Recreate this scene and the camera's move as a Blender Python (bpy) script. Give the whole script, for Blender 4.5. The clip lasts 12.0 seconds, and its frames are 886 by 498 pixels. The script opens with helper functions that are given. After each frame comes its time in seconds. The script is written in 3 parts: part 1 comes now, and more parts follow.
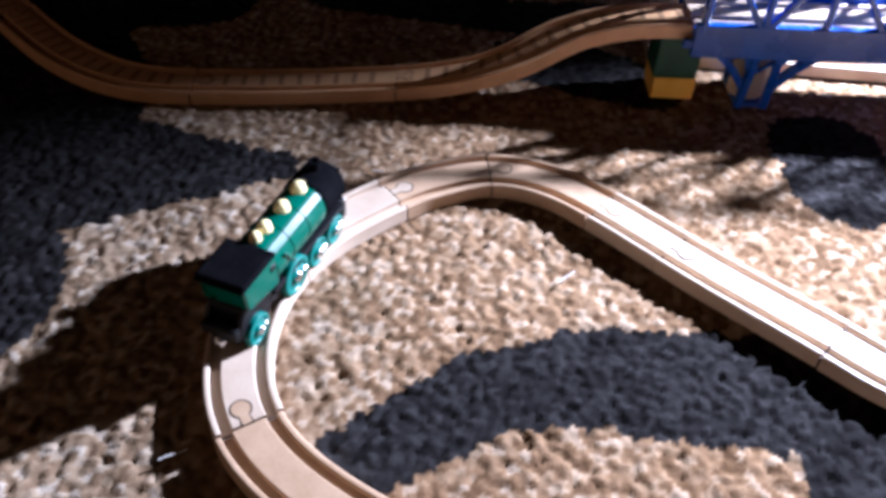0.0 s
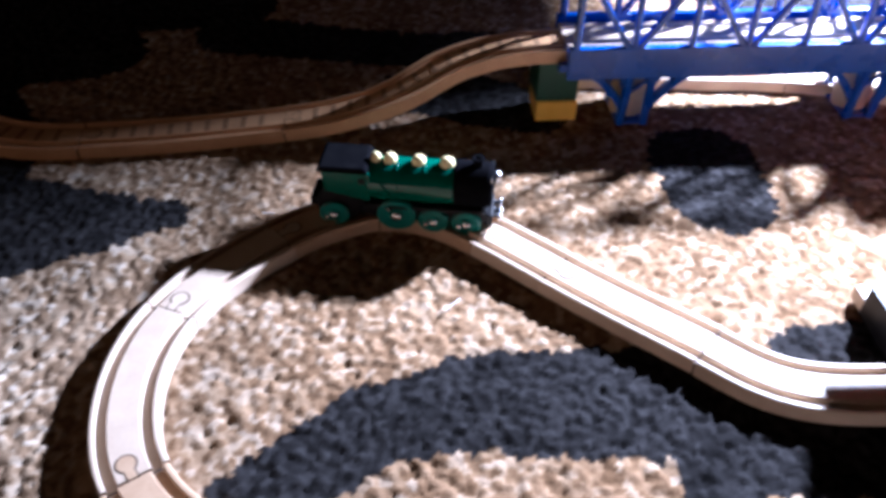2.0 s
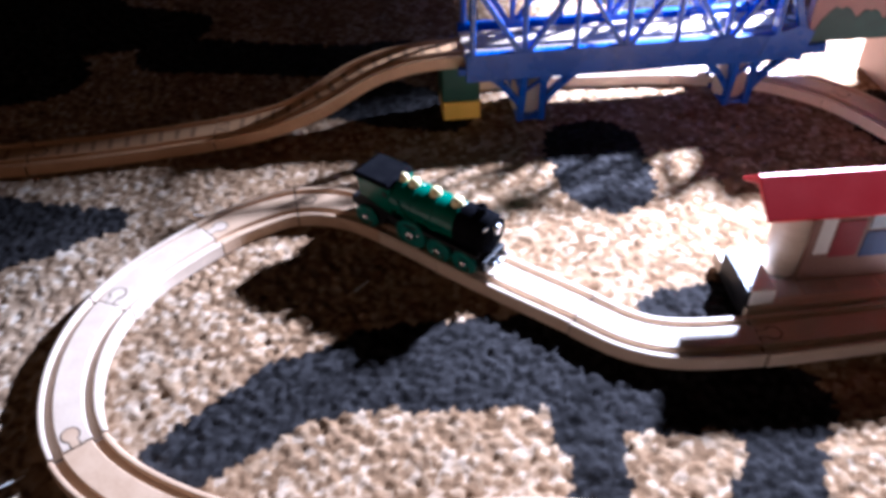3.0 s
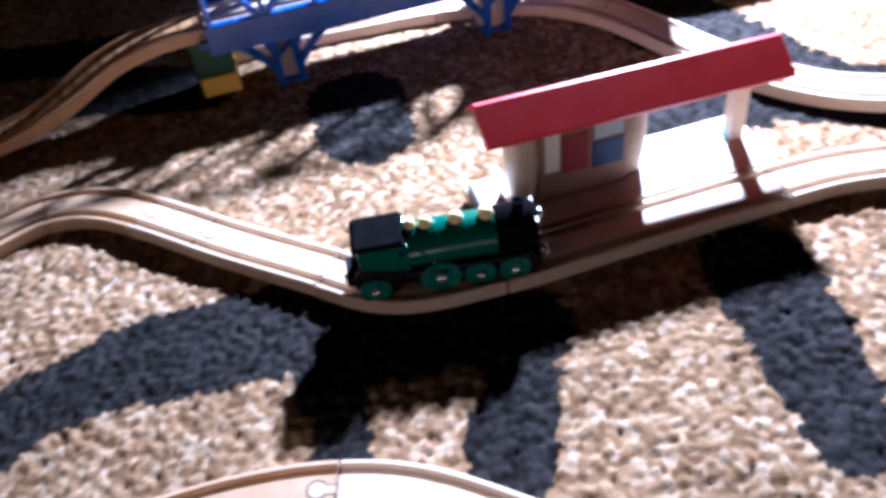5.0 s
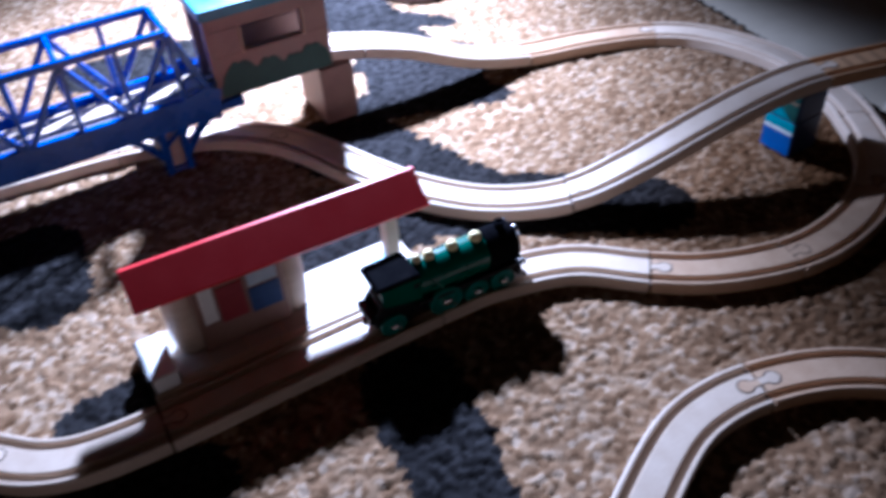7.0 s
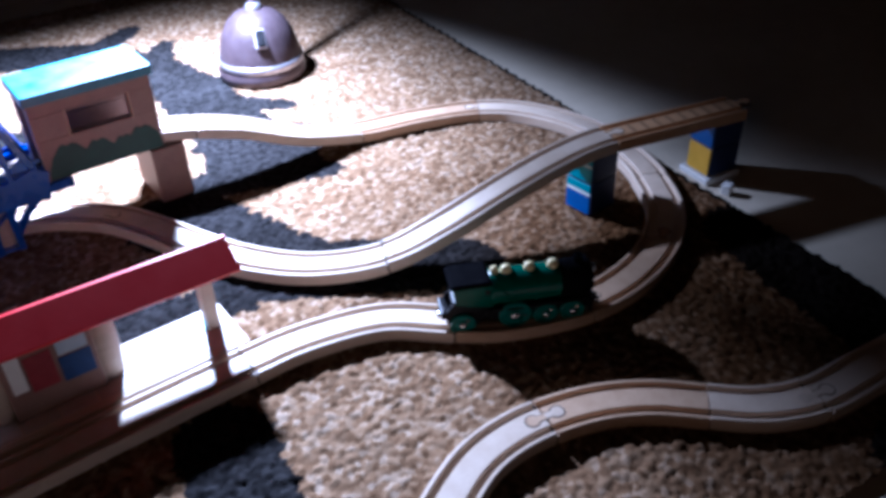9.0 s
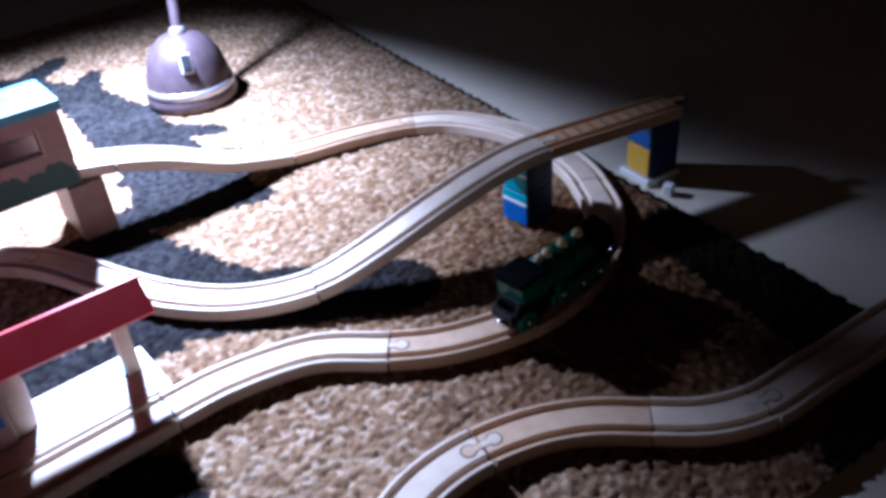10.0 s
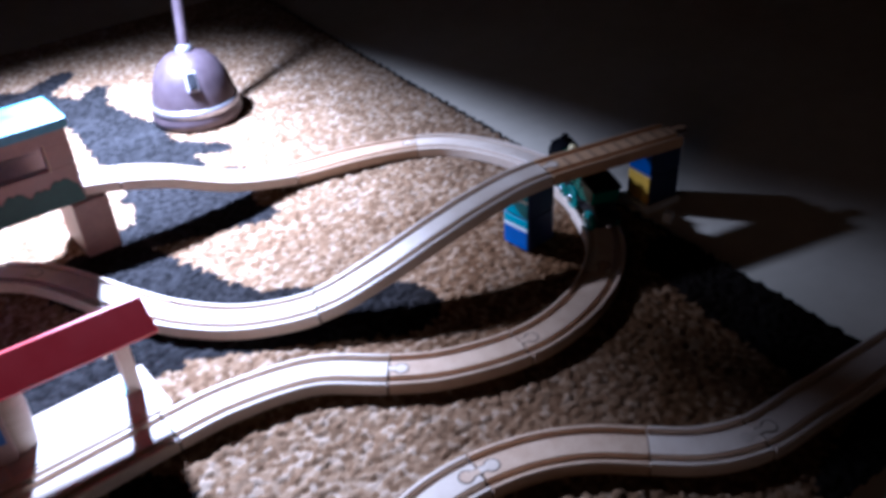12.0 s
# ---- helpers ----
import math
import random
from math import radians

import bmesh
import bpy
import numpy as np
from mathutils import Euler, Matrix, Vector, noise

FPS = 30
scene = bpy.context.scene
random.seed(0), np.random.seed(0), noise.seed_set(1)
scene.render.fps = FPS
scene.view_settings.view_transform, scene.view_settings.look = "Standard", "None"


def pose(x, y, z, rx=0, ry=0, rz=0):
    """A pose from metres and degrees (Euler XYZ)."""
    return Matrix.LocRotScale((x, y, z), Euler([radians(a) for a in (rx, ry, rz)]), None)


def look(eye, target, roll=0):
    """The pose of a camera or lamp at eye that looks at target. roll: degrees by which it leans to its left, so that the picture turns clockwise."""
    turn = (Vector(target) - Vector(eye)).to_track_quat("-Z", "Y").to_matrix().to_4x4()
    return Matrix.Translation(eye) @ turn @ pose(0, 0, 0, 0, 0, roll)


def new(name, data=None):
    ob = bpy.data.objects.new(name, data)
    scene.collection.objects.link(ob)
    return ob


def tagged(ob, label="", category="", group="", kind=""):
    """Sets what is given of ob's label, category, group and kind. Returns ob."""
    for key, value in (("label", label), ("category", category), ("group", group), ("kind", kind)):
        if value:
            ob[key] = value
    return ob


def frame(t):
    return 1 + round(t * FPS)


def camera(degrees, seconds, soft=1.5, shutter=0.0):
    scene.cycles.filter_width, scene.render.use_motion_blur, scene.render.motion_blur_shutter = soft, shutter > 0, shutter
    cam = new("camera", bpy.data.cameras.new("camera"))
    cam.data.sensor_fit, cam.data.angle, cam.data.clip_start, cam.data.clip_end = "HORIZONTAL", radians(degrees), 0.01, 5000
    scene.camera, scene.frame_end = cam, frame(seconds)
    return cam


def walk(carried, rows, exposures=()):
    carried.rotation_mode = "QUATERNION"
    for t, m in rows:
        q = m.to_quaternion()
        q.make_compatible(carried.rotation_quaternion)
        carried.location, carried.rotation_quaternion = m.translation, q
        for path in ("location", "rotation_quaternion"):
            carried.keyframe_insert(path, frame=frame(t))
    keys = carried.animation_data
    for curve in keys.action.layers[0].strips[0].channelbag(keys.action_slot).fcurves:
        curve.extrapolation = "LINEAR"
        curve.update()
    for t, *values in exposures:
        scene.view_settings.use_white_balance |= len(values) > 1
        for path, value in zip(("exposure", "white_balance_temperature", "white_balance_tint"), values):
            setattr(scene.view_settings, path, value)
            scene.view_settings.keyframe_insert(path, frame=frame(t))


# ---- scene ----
cam = camera(55.0, 12.0, soft=3.8, shutter=0.5)
PATH = [
    (0, (0.163, 0.083, 0.401), (0.175, 1.554, -0.954), 2.5),
    (0.5, (0.168, 0.081, 0.403), (0.179, 1.557, -0.945), 1.7),
    (1, (0.174, 0.082, 0.4), (0.221, 1.57, -0.935), 2.0),
    (1.5, (0.189, 0.08, 0.413), (0.251, 1.568, -0.922), 0.4),
    (2, (0.209, 0.078, 0.417), (0.331, 1.579, -0.899), 0.9),
    (2.5, (0.228, 0.039, 0.459), (0.399, 1.543, -0.849), 0.8),
    (4.5, (0.387, -0.019, 0.45), (0.491, 1.446, -0.908), -10.4),
    (5, (0.41, -0.017, 0.445), (0.683, 1.396, -0.944), -8.0),
    (5.5, (0.43, -0.02, 0.448), (0.791, 1.367, -0.946), -6.8),
    (6, (0.455, -0.031, 0.464), (0.909, 1.345, -0.914), -4.7),
    (6.5, (0.503, -0.045, 0.479), (0.947, 1.362, -0.872), -5.9),
    (7, (0.533, -0.048, 0.493), (1.234, 1.295, -0.813), -4.2),
    (9, (0.577, -0.137, 0.5), (1.527, 1.191, -0.655), -2.0),
    (9.5, (0.613, -0.14, 0.494), (1.557, 1.177, -0.678), -4.6),
    (10, (0.631, -0.137, 0.49), (1.629, 1.166, -0.654), -4.7),
    (10.5, (0.631, -0.139, 0.496), (1.641, 1.166, -0.635), -4.5),
    (11, (0.623, -0.138, 0.493), (1.598, 1.171, -0.662), -4.5),
    (11.5, (0.622, -0.137, 0.497), (1.584, 1.181, -0.659), -4.1),
    (12, (0.629, -0.136, 0.501), (1.644, 1.178, -0.614), -3.5),
]
EXPOSURES = [(0, 0.36, 5150, 15), (2.0, 0.58, 4900, 14), (4.5, 0.50, 4900, 15), (5.0, 0.26, 4850, 14), (5.5, -0.12, 4650, 13), (6.0, -0.48, 4650, 14), (6.5, -0.68, 4600, 14), (7, -0.90, 4500, 14), (9, -0.70, 4450, 14), (12, -0.54, 4450, 14)]
walk(cam, [(t, look(eye, target, roll)) for t, eye, target, roll in PATH], EXPOSURES)

# ---- light: one desk lamp in a dark room, and an added warm fill ----
LAMP = Vector((0.90, 0.95, 0.43))
AIM = Vector((0.62, 0.86, 0.0))
world = bpy.data.worlds.new("room_dark")
scene.world = world
world.use_nodes = True
world.node_tree.nodes["Background"].inputs[0].default_value = (1.0, 0.75, 0.55, 1)
world.node_tree.nodes["Background"].inputs[1].default_value = 0.0004
bulb_data = bpy.data.lights.new("lamp_bulb", "SPOT")
bulb_data.energy = 170
bulb_data.color = (1.0, 0.97, 1.02)
bulb_data.shadow_soft_size = 0.020
bulb_data.spot_size = radians(166)
bulb_data.spot_blend = 0.7
bulb = new("lamp_bulb", bulb_data)
bulb.matrix_world = look(LAMP, AIM)
# added warm fill light, set in an assumed doorway out of view
warm_fill_data = bpy.data.lights.new("doorway_light", "AREA")
warm_fill_data.shape = "RECTANGLE"
warm_fill_data.size, warm_fill_data.size_y = 0.88, 2.0
warm_fill_data.energy = 5.2
warm_fill_data.color = (1.0, 0.56, 0.30)
warm_fill = new("doorway_light", warm_fill_data)
warm_fill.matrix_world = look((-1.99, -0.90, 1.02), (0.0, 0.0, 0.7))


# ---- materials ----
def shader(name, base, rough=0.5, metal=0.0, coat=0.0):
    m = bpy.data.materials.new(name)
    m.use_nodes = True
    b = m.node_tree.nodes["Principled BSDF"]
    b.inputs["Base Color"].default_value = (*base, 1)
    b.inputs["Roughness"].default_value = rough
    b.inputs["Metallic"].default_value = metal
    b.inputs["Coat Weight"].default_value = coat
    return m, m.node_tree.nodes, m.node_tree.links, b


def varied(name, a, c, scale, rough=0.5, metal=0.0, coat=0.0, bump=0.0, stretch=(1, 1, 1), per_object=0.0, detail=4.0, rough_var=0.0, gloss=0.5):
    """Two-colour noise over object space, a finer second noise, bump, and a tint for each object."""
    m, n, l, b = shader(name, a, rough, metal, coat)
    b.inputs["Specular IOR Level"].default_value = gloss
    tc = n.new("ShaderNodeTexCoord")
    mp = n.new("ShaderNodeMapping")
    mp.inputs["Scale"].default_value = stretch
    l.new(tc.outputs["Object"], mp.inputs["Vector"])
    t1 = n.new("ShaderNodeTexNoise")
    t1.inputs["Scale"].default_value = scale
    t1.inputs["Detail"].default_value = detail
    l.new(mp.outputs[0], t1.inputs["Vector"])
    t2 = n.new("ShaderNodeTexNoise")
    t2.inputs["Scale"].default_value = scale * 7
    t2.inputs["Detail"].default_value = 3
    l.new(mp.outputs[0], t2.inputs["Vector"])
    ramp = n.new("ShaderNodeValToRGB")
    ramp.color_ramp.elements[0].position, ramp.color_ramp.elements[1].position = 0.33, 0.68
    ramp.color_ramp.elements[0].color, ramp.color_ramp.elements[1].color = (*a, 1), (*c, 1)
    mix = n.new("ShaderNodeMath")
    mix.operation = "MULTIPLY_ADD"
    mix.inputs[1].default_value = 0.35
    l.new(t2.outputs["Fac"], mix.inputs[0])
    sc = n.new("ShaderNodeMath")
    sc.operation = "MULTIPLY"
    sc.inputs[1].default_value = 0.65
    l.new(t1.outputs["Fac"], sc.inputs[0])
    l.new(sc.outputs[0], mix.inputs[2])
    l.new(mix.outputs[0], ramp.inputs[0])
    colour = ramp.outputs[0]
    if per_object:
        info = n.new("ShaderNodeObjectInfo")
        hsv = n.new("ShaderNodeHueSaturation")
        mr = n.new("ShaderNodeMapRange")
        mr.inputs["To Min"].default_value, mr.inputs["To Max"].default_value = 1 - per_object, 1 + per_object
        l.new(info.outputs["Random"], mr.inputs["Value"])
        l.new(mr.outputs[0], hsv.inputs["Value"])
        l.new(colour, hsv.inputs["Color"])
        colour = hsv.outputs[0]
    l.new(colour, b.inputs["Base Color"])
    if rough_var:
        mr2 = n.new("ShaderNodeMapRange")
        mr2.inputs["To Min"].default_value, mr2.inputs["To Max"].default_value = max(0.02, rough - rough_var), rough + rough_var
        l.new(t1.outputs["Fac"], mr2.inputs["Value"])
        l.new(mr2.outputs[0], b.inputs["Roughness"])
    if bump:
        bp = n.new("ShaderNodeBump")
        bp.inputs["Strength"].default_value = bump
        bp.inputs["Distance"].default_value = 0.001
        l.new(mix.outputs[0], bp.inputs["Height"])
        l.new(bp.outputs[0], b.inputs["Normal"])
    return m


BEECH = varied("beech_wood", (0.52, 0.40, 0.295), (0.62, 0.50, 0.385), 60, 0.45, bump=0.12, stretch=(1, 1, 3), per_object=0.10, rough_var=0.1)
BEECH_HONEY = varied("tan_beech_wood", (0.43, 0.28, 0.17), (0.55, 0.38, 0.245), 60, 0.45, bump=0.12, stretch=(1, 1, 3), per_object=0.06, rough_var=0.1)
BEECH_DARK = varied("oiled_beech", (0.46, 0.26, 0.125), (0.57, 0.34, 0.175), 60, 0.45, bump=0.12, per_object=0.08, rough_var=0.1)
TIE = varied("burnt_mark", (0.24, 0.13, 0.06), (0.32, 0.18, 0.085), 200, 0.6)
GAP = varied("joint_gap", (0.05, 0.03, 0.02), (0.09, 0.055, 0.035), 300, 0.9)
BLUE = varied("blue_plastic", (0.006, 0.050, 0.28), (0.010, 0.075, 0.37), 40, 0.28, coat=0.1, bump=0.03, rough_var=0.08)
RED = varied("red_paint", (0.66, 0.022, 0.030), (0.74, 0.034, 0.04), 50, 0.38, coat=0.2, bump=0.05, rough_var=0.1)
GREEN_LOCO = varied("green_loco_paint", (0.0, 0.076, 0.048), (0.003, 0.100, 0.064), 50, 0.25, coat=0.25, gloss=0.3, bump=0.02, rough_var=0.06)
BLACK = varied("black_plastic", (0.005, 0.005, 0.006), (0.012, 0.012, 0.014), 80, 0.38, gloss=0.18, bump=0.03, rough_var=0.08)
GOLD = varied("brass_gold", (0.80, 0.66, 0.30), (0.88, 0.76, 0.42), 150, 0.4, coat=0.2)
STEEL = varied("bright_steel", (0.75, 0.76, 0.78), (0.85, 0.85, 0.86), 100, 0.22, metal=1.0)
GREEN_BLOCK = varied("green_block_paint", (0.003, 0.040, 0.020), (0.006, 0.062, 0.030), 60, 0.5, bump=0.06)
BUSH_GREEN = varied("bush_green_paint", (0.004, 0.036, 0.026), (0.010, 0.058, 0.040), 90, 0.55, bump=0.06)
YELLOW = varied("yellow_block_paint", (0.75, 0.42, 0.03), (0.85, 0.52, 0.06), 60, 0.5, bump=0.06)
TEAL = varied("teal_block_paint", (0.01, 0.28, 0.36), (0.03, 0.38, 0.48), 60, 0.45, bump=0.06)
BLUE_BLOCK = varied("blue_block_paint", (0.008, 0.085, 0.34), (0.014, 0.12, 0.43), 60, 0.45, bump=0.06)
# dark blue that carries the shade of the blocks' unlit sides
SHADED_BLOCK = varied("shaded_block_paint", (0.004, 0.016, 0.075), (0.007, 0.024, 0.10), 60, 0.5, bump=0.06)
CREAM = varied("cream_platform_paint", (0.40, 0.36, 0.32), (0.48, 0.44, 0.39), 35, 0.5, bump=0.06, per_object=0.12, rough_var=0.1)
WHITE = varied("white_paint", (0.74, 0.72, 0.68), (0.82, 0.80, 0.77), 60, 0.5, bump=0.05)
LAMP_BODY = varied("bronze_lamp_paint", (0.070, 0.048, 0.055), (0.10, 0.072, 0.080), 70, 0.42, metal=0.3, bump=0.03, rough_var=0.08)
SHADE_BLACK = varied("matt_black_shade", (0.004, 0.004, 0.004), (0.008, 0.007, 0.007), 60, 0.9, bump=0.05, gloss=0.05)
LAMP_RIM = varied("brushed_rim", (0.45, 0.42, 0.46), (0.58, 0.55, 0.58), 120, 0.35, metal=0.8)
FLOOR = varied("pale_floor", (0.56, 0.48, 0.36), (0.66, 0.57, 0.44), 6, 0.7, bump=0.2)
PINK_WOOD = varied("reddish_wood", (0.21, 0.115, 0.088), (0.28, 0.16, 0.12), 50, 0.5, bump=0.08, rough_var=0.1)
WALL = varied("dark_wall_panelling", (0.040, 0.030, 0.022), (0.055, 0.041, 0.030), 3, 0.8, bump=0.1)


def rug_material():
    m, n, l, b = shader("shag_rug", (0.5, 0.4, 0.3), 0.95)
    at = n.new("ShaderNodeAttribute")
    at.attribute_name = "pattern"
    rnd = n.new("ShaderNodeAttribute")
    rnd.attribute_name = "tuft"
    beige = n.new("ShaderNodeValToRGB")
    e = beige.color_ramp.elements
    e[0].position, e[0].color = 0.0, (0.130, 0.076, 0.040, 1)
    e[1].position, e[1].color = 1.0, (0.41, 0.312, 0.222, 1)
    e.new(0.40).color = (0.222, 0.138, 0.078, 1)
    e.new(0.68).color = (0.275, 0.183, 0.109, 1)
    e.new(0.80).color = (0.335, 0.238, 0.155, 1)
    grey = n.new("ShaderNodeValToRGB")
    g = grey.color_ramp.elements
    g[0].color, g[1].color = (0.0095, 0.0090, 0.0092, 1), (0.030, 0.0285, 0.0290, 1)
    l.new(rnd.outputs["Fac"], beige.inputs[0])
    l.new(rnd.outputs["Fac"], grey.inputs[0])
    mix = n.new("ShaderNodeMix")
    mix.data_type = "RGBA"
    l.new(at.outputs["Fac"], mix.inputs[0])
    l.new(beige.outputs[0], mix.inputs[6])
    l.new(grey.outputs[0], mix.inputs[7])
    tc = n.new("ShaderNodeTexCoord")
    # worn and trodden patches, a hand wide
    big = n.new("ShaderNodeTexNoise")
    big.inputs["Scale"].default_value, big.inputs["Detail"].default_value = 16, 5
    l.new(tc.outputs["Object"], big.inputs["Vector"])
    wear = n.new("ShaderNodeMapRange")
    wear.inputs["From Min"].default_value, wear.inputs["From Max"].default_value = 0.3, 0.7
    wear.inputs["To Min"].default_value, wear.inputs["To Max"].default_value = 0.80, 1.14
    l.new(big.outputs["Fac"], wear.inputs["Value"])
    tone = n.new("ShaderNodeHueSaturation")
    l.new(wear.outputs[0], tone.inputs["Value"])
    l.new(mix.outputs[2], tone.inputs["Color"])
    # multiplies the colour towards a darker brown at the near east side
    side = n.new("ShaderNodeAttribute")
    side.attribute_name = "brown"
    brown_mix = n.new("ShaderNodeMix")
    brown_mix.data_type, brown_mix.blend_type = "RGBA", "MULTIPLY"
    brown_mix.inputs[7].default_value = (0.36, 0.275, 0.195, 1)
    l.new(side.outputs["Fac"], brown_mix.inputs[0])
    l.new(tone.outputs[0], brown_mix.inputs[6])
    # and multiplies the beige paler and greyer towards the west
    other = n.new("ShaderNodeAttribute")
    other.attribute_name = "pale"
    pale_mix = n.new("ShaderNodeMix")
    pale_mix.data_type, pale_mix.blend_type = "RGBA", "MULTIPLY"
    pale_mix.inputs[7].default_value = (1.22, 1.36, 1.52, 1)
    l.new(other.outputs["Fac"], pale_mix.inputs[0])
    l.new(brown_mix.outputs[2], pale_mix.inputs[6])
    l.new(pale_mix.outputs[2], b.inputs["Base Color"])
    tn = n.new("ShaderNodeTexNoise")
    tn.inputs["Scale"].default_value = 900
    l.new(tc.outputs["Object"], tn.inputs["Vector"])
    bp = n.new("ShaderNodeBump")
    bp.inputs["Strength"].default_value, bp.inputs["Distance"].default_value = 0.5, 0.001
    l.new(tn.outputs["Fac"], bp.inputs["Height"])
    l.new(bp.outputs[0], b.inputs["Normal"])
    b.inputs["Specular IOR Level"].default_value = 0.0
    return m


RUG = rug_material()


# ---- mesh helpers ----
def to_mesh(name, bm, material, smooth=False):
    me = bpy.data.meshes.new(name)
    bm.normal_update()
    bm.to_mesh(me)
    bm.free()
    me.materials.append(material)
    if smooth:
        me.polygons.foreach_set("use_smooth", [True] * len(me.polygons))
    return me


def part(name, bm, material, parent=None, label="", smooth=False):
    ob = new(name, to_mesh(name, bm, material, smooth))
    ob.parent = parent
    if label:
        tagged(ob, label)
    return ob


def thing(name, label, category, m=None, group="", kind=""):
    ob = new(name)
    ob.empty_display_size = 0.02
    if m is not None:
        ob.matrix_world = m
    return tagged(ob, label, category, group, kind)


def box(x0, y0, z0, x1, y1, z1, bevel=0.0, seg=2, bm=None):
    bm = bm or bmesh.new()
    made = bmesh.ops.create_cube(bm, size=1, matrix=Matrix.Translation(((x0 + x1) / 2, (y0 + y1) / 2, (z0 + z1) / 2)) @ Matrix.Diagonal((x1 - x0, y1 - y0, z1 - z0, 1)))
    if bevel:
        edges = list({e for v in made["verts"] for e in v.link_edges})
        bmesh.ops.bevel(bm, geom=edges, offset=bevel, segments=seg, affect="EDGES", profile=0.5)
    return bm


def lathe(profile, n=32, m=Matrix.Identity(4), bm=None):
    """Turns (radius, height) pairs round the z axis, then places the result by m."""
    bm = bm or bmesh.new()
    rings = []
    for r, z in profile:
        if r < 1e-6:
            rings.append([bm.verts.new(m @ Vector((0, 0, z)))])
        else:
            rings.append([bm.verts.new(m @ Vector((r * math.cos(2 * math.pi * k / n), r * math.sin(2 * math.pi * k / n), z))) for k in range(n)])
    for a, c in zip(rings, rings[1:]):
        for k in range(n):
            q = [a[k % len(a)], a[(k + 1) % len(a)], c[(k + 1) % len(c)], c[k % len(c)]]
            q = list(dict.fromkeys(q))
            if len(q) > 2:
                bm.faces.new(q)
    for ring, flip in ((rings[0], True), (rings[-1], False)):
        if len(ring) > 2:
            bm.faces.new(ring[::-1] if flip else ring)
    bmesh.ops.recalc_face_normals(bm, faces=bm.faces)
    return bm


def rod(a, c, w, h=None, bm=None, bevel=0.0008):
    """A bar of section w by h from a to c."""
    a, c = Vector(a), Vector(c)
    h = h or w
    d = c - a
    turn = d.to_track_quat("X", "Z").to_matrix().to_4x4()
    b2 = box(0, -w / 2, -h / 2, d.length, w / 2, h / 2, bevel, 1)
    bmesh.ops.transform(b2, matrix=Matrix.Translation(a) @ turn, verts=b2.verts)
    if bm is None:
        return b2
    me = bpy.data.meshes.new("tmp")
    b2.to_mesh(me)
    b2.free()
    bm.from_mesh(me)
    bpy.data.meshes.remove(me)
    return bm


def prism(outline, y0, y1, bevel=0.0):
    """An (x, z) outline drawn out along y."""
    bm = bmesh.new()
    f = [bm.verts.new((x, y0, z)) for x, z in outline]
    g = [bm.verts.new((x, y1, z)) for x, z in outline]
    k = len(f)
    bm.faces.new(f)
    bm.faces.new(g[::-1])
    for i in range(k):
        bm.faces.new([f[i], g[i], g[(i + 1) % k], f[(i + 1) % k]])
    bmesh.ops.recalc_face_normals(bm, faces=bm.faces)
    if bevel:
        bmesh.ops.bevel(bm, geom=list(bm.edges), offset=bevel, segments=2, affect="EDGES", profile=0.5)
    return bm


# ---- track routes: smooth centre lines, (x, y, z of the rail top) ----
def spline(points, step=0.004):
    p = [Vector(q) for q in points]
    p = [2 * p[0] - p[1]] + p + [2 * p[-1] - p[-2]]
    out = []
    for i in range(1, len(p) - 2):
        n = max(2, int((p[i + 1] - p[i]).length / step))
        for k in range(n):
            t = k / n
            out.append(0.5 * (2 * p[i] + (p[i + 1] - p[i - 1]) * t + (2 * p[i - 1] - 5 * p[i] + 4 * p[i + 1] - p[i + 2]) * t * t + (3 * p[i] - p[i - 1] - 3 * p[i + 1] + p[i + 2]) * t ** 3))
    out.append(p[-2])
    for _ in range(6):
        out = [out[0]] + [(a + 2 * b + c) / 4 for a, b, c in zip(out, out[1:], out[2:])] + [out[-1]]
    return out


class Route:
    def __init__(self, points):
        self.p = spline(points)
        self.s = [0.0]
        for a, c in zip(self.p, self.p[1:]):
            self.s.append(self.s[-1] + (c - a).length)
        self.length = self.s[-1]

    def at(self, s):
        s = min(max(s, 0), self.length - 1e-6)
        i = int(np.searchsorted(self.s, s, side="right")) - 1
        f = (s - self.s[i]) / (self.s[i + 1] - self.s[i])
        return self.p[i].lerp(self.p[i + 1], f)

    def heading(self, s):
        d = self.at(s + 0.004) - self.at(s - 0.004)
        return d.normalized()

    def nearest(self, x, y):
        i = min(range(len(self.p)), key=lambda k: (self.p[k].x - x) ** 2 + (self.p[k].y - y) ** 2)
        return self.s[i]


